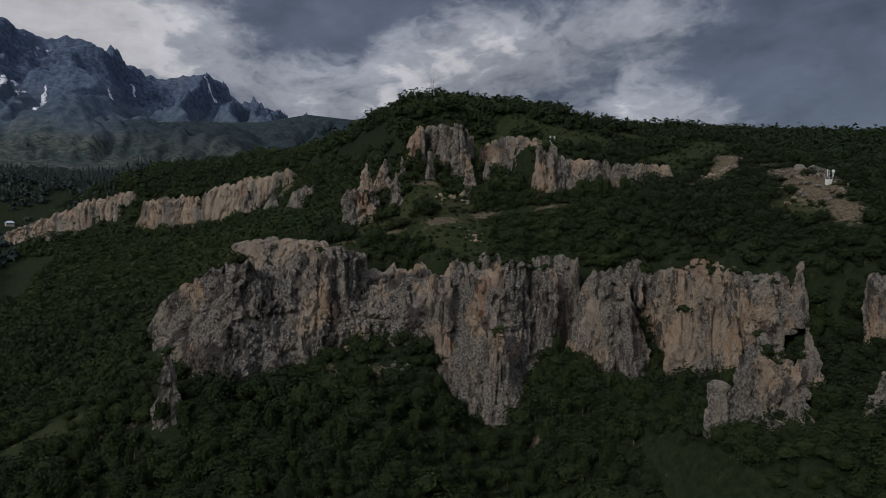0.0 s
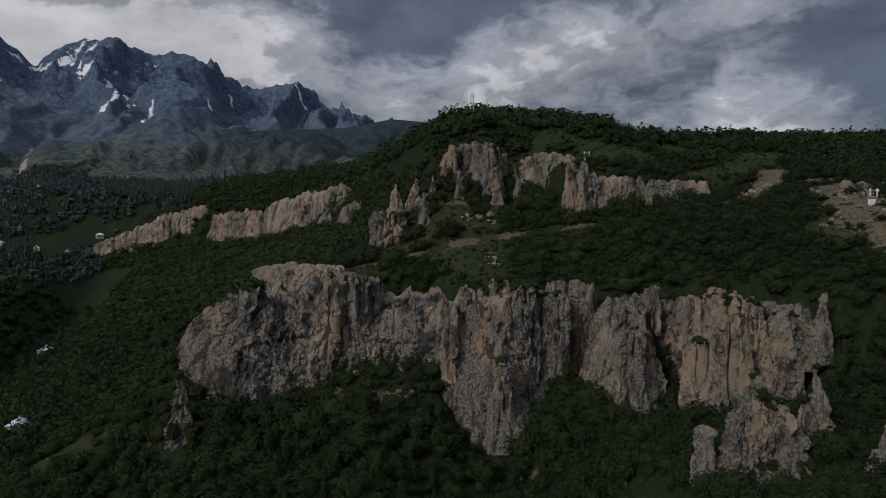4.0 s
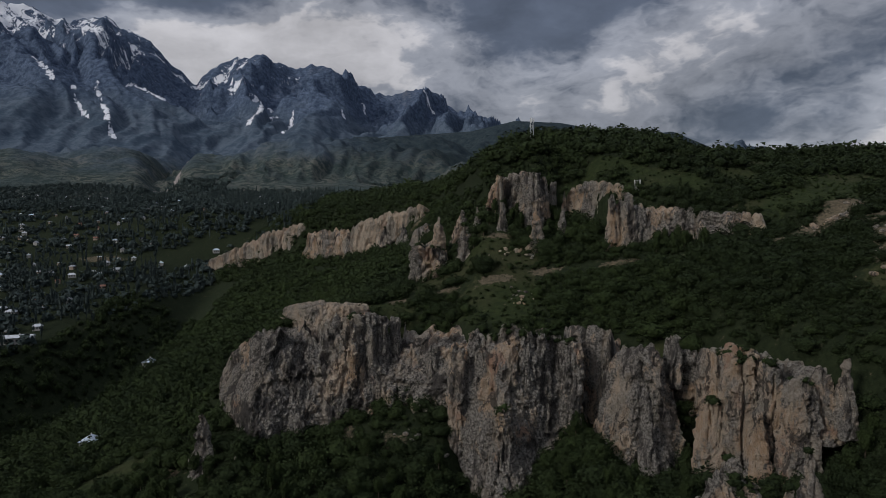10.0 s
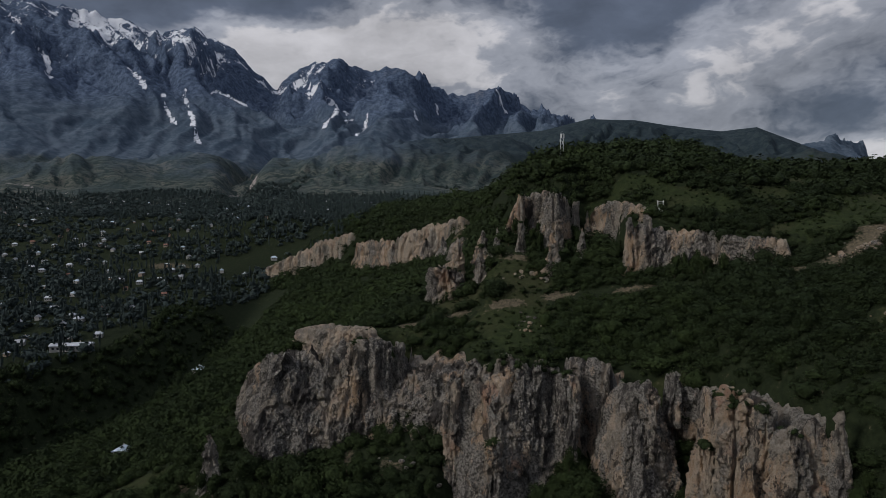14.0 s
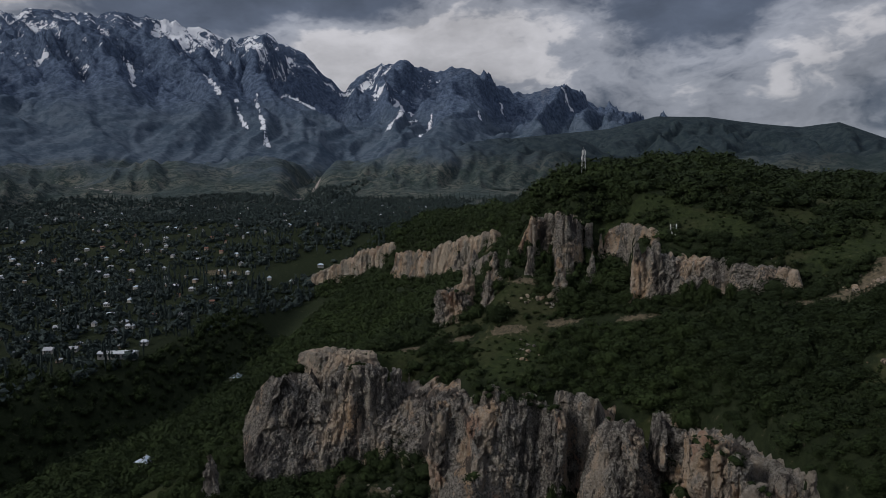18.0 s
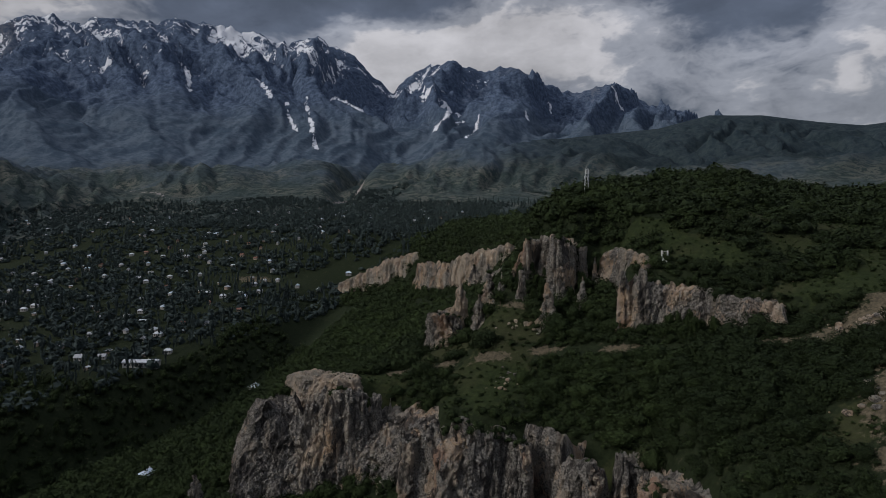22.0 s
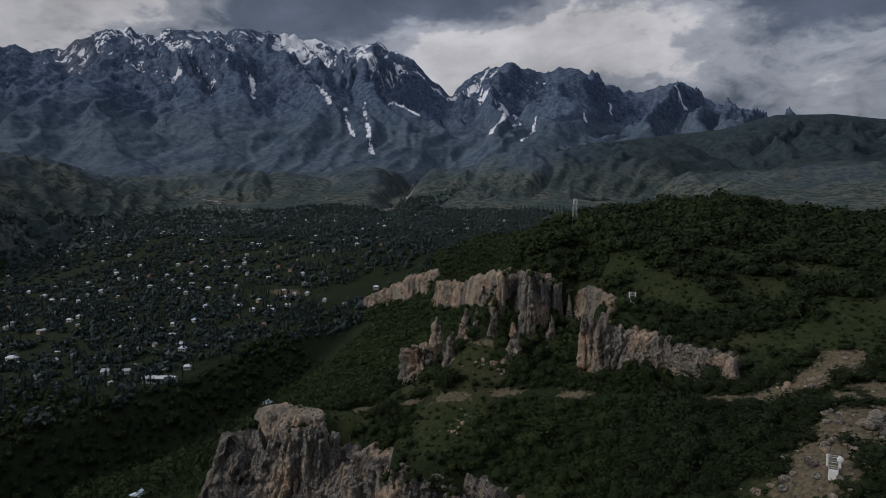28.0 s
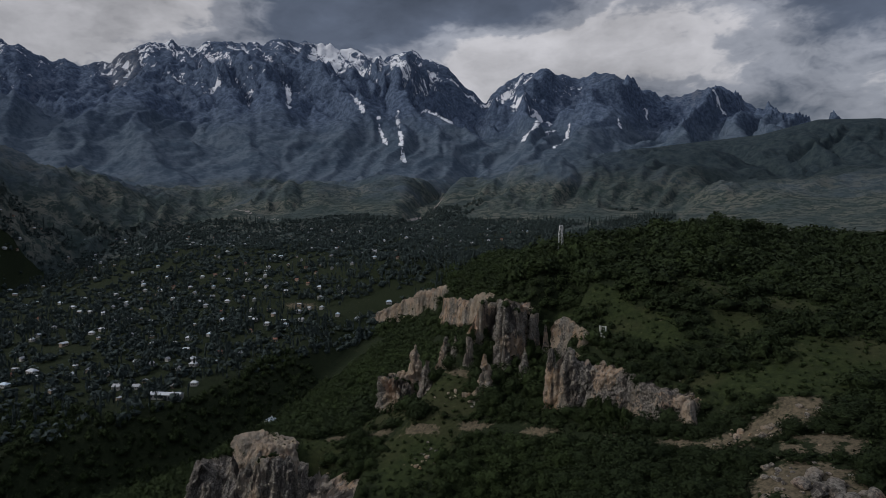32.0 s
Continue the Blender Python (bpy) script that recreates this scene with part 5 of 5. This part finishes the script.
# ---------------------------------------------------------------- masts
def lattice_mast(x, y, z0, z1, wide, label):
    ob = tagged(thing("lattice_mast", (x, y, z0)), label, "radio mast")
    h = z1 - z0
    corners = [(sx * wide, sy * wide) for sx, sy in ((-1, -1), (1, -1), (1, 1), (-1, 1))]
    top = 0.55
    for cx, cy in corners:
        part("leg", bar((cx, cy, -1), (cx * top, cy * top, h), 0.10), STEEL, ob)
    n = 8
    for i in range(n):
        for j in range(4):
            a, b = corners[j], corners[(j + 1) % 4]
            fa, fb = 1 - (1 - top) * i / n, 1 - (1 - top) * (i + 1) / n
            part("brace", bar((a[0] * fa, a[1] * fa, h * i / n), (b[0] * fb, b[1] * fb, h * (i + 1) / n), 0.05, 4), STEEL, ob)
    for k, (a, lo, hi) in enumerate(((20, 0.80, 0.96), (140, 0.80, 0.96), (260, 0.80, 0.96), (80, 0.58, 0.70), (200, 0.62, 0.74))):
        c, s = math.cos(radians(a)), math.sin(radians(a))
        bm = box(-0.22, 0.22, -0.12, 0.12, h * lo, h * hi, 0.04)
        bm.transform(pose(c * wide * 0.95, s * wide * 0.95, 0, 0, 0, a + 90))
        part("antenna_panel", bm, PANEL, ob, "white antenna panel")
    part("lightning_rod", bar((0, 0, h * 0.95), (0, 0, h + 1.2), 0.05, 4), STEEL, ob)
    return ob


def small_mast(x, y, z0, h, label, dish):
    """A squat frame on a cabinet that carries antenna panels."""
    ob = tagged(thing("antenna_frame", (x, y, z0)), label, "antenna")
    part("cabinet", box(-0.9, 0.9, -0.7, 0.7, -0.6, h * 0.30, 0.06), PANEL, ob, "white equipment cabinet")
    for sx in (-1, 1):
        for sy in (-1, 1):
            part("post", bar((sx * 0.8, sy * 0.6, 0), (sx * 0.95, sy * 0.7, h * 0.95), 0.07), STEEL, ob)
    for z in (0.45, 0.68, 0.9):
        part("rail", box(-1.0, 1.0, -0.72, -0.60, h * z, h * z + 0.12), STEEL, ob)
        part("rail", box(-1.0, 1.0, 0.60, 0.72, h * z, h * z + 0.12), STEEL, ob)
    for sx in (-1.15, 1.15):
        part("antenna_panel", box(sx - 0.2, sx + 0.2, -0.75, -0.5, h * 0.48, h * 1.02, 0.05), PANEL, ob, "white antenna panel")
    if dish:
        bm = bmesh.new()
        bmesh.ops.create_uvsphere(bm, u_segments=14, v_segments=6, radius=0.65)
        bm.transform(Matrix.Translation((1.15, -0.75, h * 0.86)) @ Matrix.Diagonal((1, 0.35, 1, 1)))
        part("dish", bm, PANEL, ob, "round white dish")
    return ob


def height_at(x, y):
    return float(ground(np.array([float(x)]), np.array([float(y)]))[0])


lattice_mast(29, 347, height_at(29, 347), 169.5, 1.1, "tall grey lattice radio mast on the hilltop")
small_mast(73, 285, height_at(73, 285), 4.2, "small white antenna frame on the grassy brow", False)
small_mast(137, 193, height_at(137, 193), 4.7, "white antenna frame with a dish among boulders", True)


# ---------------------------------------------------------------- boulders
def boulder(seed, flat):
    bm = bmesh.new()
    bmesh.ops.create_icosphere(bm, subdivisions=3, radius=1.0)
    p = np.array([v.co[:] for v in bm.verts])
    d = 1 + 0.34 * fbm(p * 0.9 + seed * 3.1, 2, seed) - 0.16 * fbm(p * 2.2 + seed, 3, seed + 4, 0.55, True)
    for v, k in zip(bm.verts, d):
        v.co = Vector((v.co.x * k * 1.15, v.co.y * k * 0.9, v.co.z * k * flat))
    me = bpy.data.meshes.new("boulder")
    bm.to_mesh(me)
    bm.free()
    me.materials.append(ROCK if seed % 3 else ROCK_GREY)
    return tagged(new("boulder", me), "pale weathered boulder lying on the open slope", "boulder", "boulders on the slopes")


def strew_boulders():
    forms = [boulder(k, f) for k, f in ((1, 0.7), (2, 0.55), (3, 0.8), (4, 0.62), (5, 0.75))]
    rng = random.Random(9)
    fields = ((24, 240, 5, 5, 26, 0.3, 0.9), (134, 198, 13, 13, 60, 0.3, 1.5), (150, 209, 8, 9, 46, 0.35, 2.4), (136, 243, 12, 6, 60, 0.2, 1.2), (142, 216, 10, 9, 50, 0.2, 1.2), (108, 266, 14, 5, 10, 0.3, 0.9),
              (20, 266, 8, 3, 12, 0.3, 1.0), (-44, 221, 10, 4, 8, 0.25, 0.6), (70, 211, 14, 3, 14, 0.25, 0.7), (-12, 197, 7, 4, 8, 0.4, 1.2), (-92, 196, 8, 8, 8, 0.3, 0.8))
    used = set()
    for cx, cy, rx, ry, n, lo, hi in fields:
        for _ in range(n):
            x, y = rng.gauss(cx, rx * 0.6), rng.gauss(cy, ry * 0.6)
            s = lo + (hi - lo) * rng.random() ** 2.2
            k = rng.randrange(len(forms))
            m = pose(x, y, height_at(x, y) + s * 0.18, rng.uniform(-12, 12), rng.uniform(-12, 12), rng.uniform(0, 360))
            if k in used:
                ob = copy_thing(forms[k], m)
            else:
                ob = forms[k]
                ob.matrix_world = m
                used.add(k)
            ob.scale = (s, s, s)


strew_boulders()


# ---------------------------------------------------------------- single trees
def tree(kind, h, wide, leaves, label):
    """A tapered trunk, limbs and a crown of loose tufts."""
    rng = random.Random(kind * 31 + int(h * 10))
    ob = tagged(thing("tree"), label, "tree", "single trees below the cliff")
    part("trunk", bar((0, 0, -0.6), (rng.uniform(-0.2, 0.2), rng.uniform(-0.2, 0.2), h * 0.75), 0.16 + h * 0.012, 7, 0.04), BARK, ob)
    for i in range(5):
        a, z = i * 2.4 + rng.random(), h * (0.3 + 0.1 * i)
        part("limb", bar((0, 0, z), (math.cos(a) * wide * 0.7, math.sin(a) * wide * 0.7, z + h * 0.16), 0.07, 5, 0.02), BARK, ob)
    v, f = crown_form(600 + kind, leaves, 2, (wide, wide, h * 0.42), 0.12)
    drift = fbm(v * (0.9, 0.9, 0.6) + kind, 2, kind) * 0.45
    v = v + np.stack([drift, -drift, 0 * drift], 1) + (0, 0, h * 0.58)
    me = array_mesh("crown", v, [f], (LEAF,), attrs={"tint": np.full(len(v), 0.45 + 0.12 * (kind % 4))}, smooth=False)
    crown = new("crown", me)
    crown.parent = ob
    return ob


def plant_single_trees():
    kinds = [tree(0, 7.5, 2.2, 620, "leafy green tree with a broad uneven crown"), tree(1, 9.0, 1.7, 620, "slender light green tree on the slope"),
             tree(2, 6.0, 2.4, 620, "low spreading dark green tree"), tree(3, 8.2, 1.9, 620, "upright bright green tree on the slope")]
    rng = random.Random(12)
    used, spots = set(), []
    while len(spots) < 110:
        x, y = rng.uniform(-95, 60), rng.uniform(146, 190)
        if all((x - a) ** 2 + (y - b) ** 2 > 16 for a, b in spots):
            spots.append((x, y))
    spots += [(-16, 272), (-6, 276), (4, 274), (-2, 268), (8, 278), (36, 276), (48, 270), (86, 256), (92, 252), (77, 262), (80, 262), (83, 262), (86, 260.5), (79, 259), (84, 258.5), (88, 258), (82, 256), (76, 258.5), (43, 204), (45, 199), (41, 198), (72, 191), (70, 185), (74, 188), (47, 194), (104, 160), (100, 158), (107, 163), (20, 290), (16, 296), (22, 297), (12, 292), (18, 284), (8, 296), (36, 286), (40, 290), (38, 296), (-2, 294), (24, 284), (22, 279), (10, 286), (60, 152), (64, 156), (69, 153), (73, 157), (77, 151), (81, 156), (58, 147), (86, 153), (66, 149), (74, 148), (56, 158), (48, 176), (44, 182), (70, 172), (66, 168)]
    for x, y in spots:
        k = rng.randrange(4)
        s = rng.uniform(0.65, 1.05)
        m = pose(x, y, height_at(x, y) - 0.1, 0, 0, rng.uniform(0, 360))
        if k in used:
            ob = copy_thing(kinds[k], m)
        else:
            ob = kinds[k]
            ob.matrix_world = m
            used.add(k)
        ob.scale = (s, s, s)


plant_single_trees()
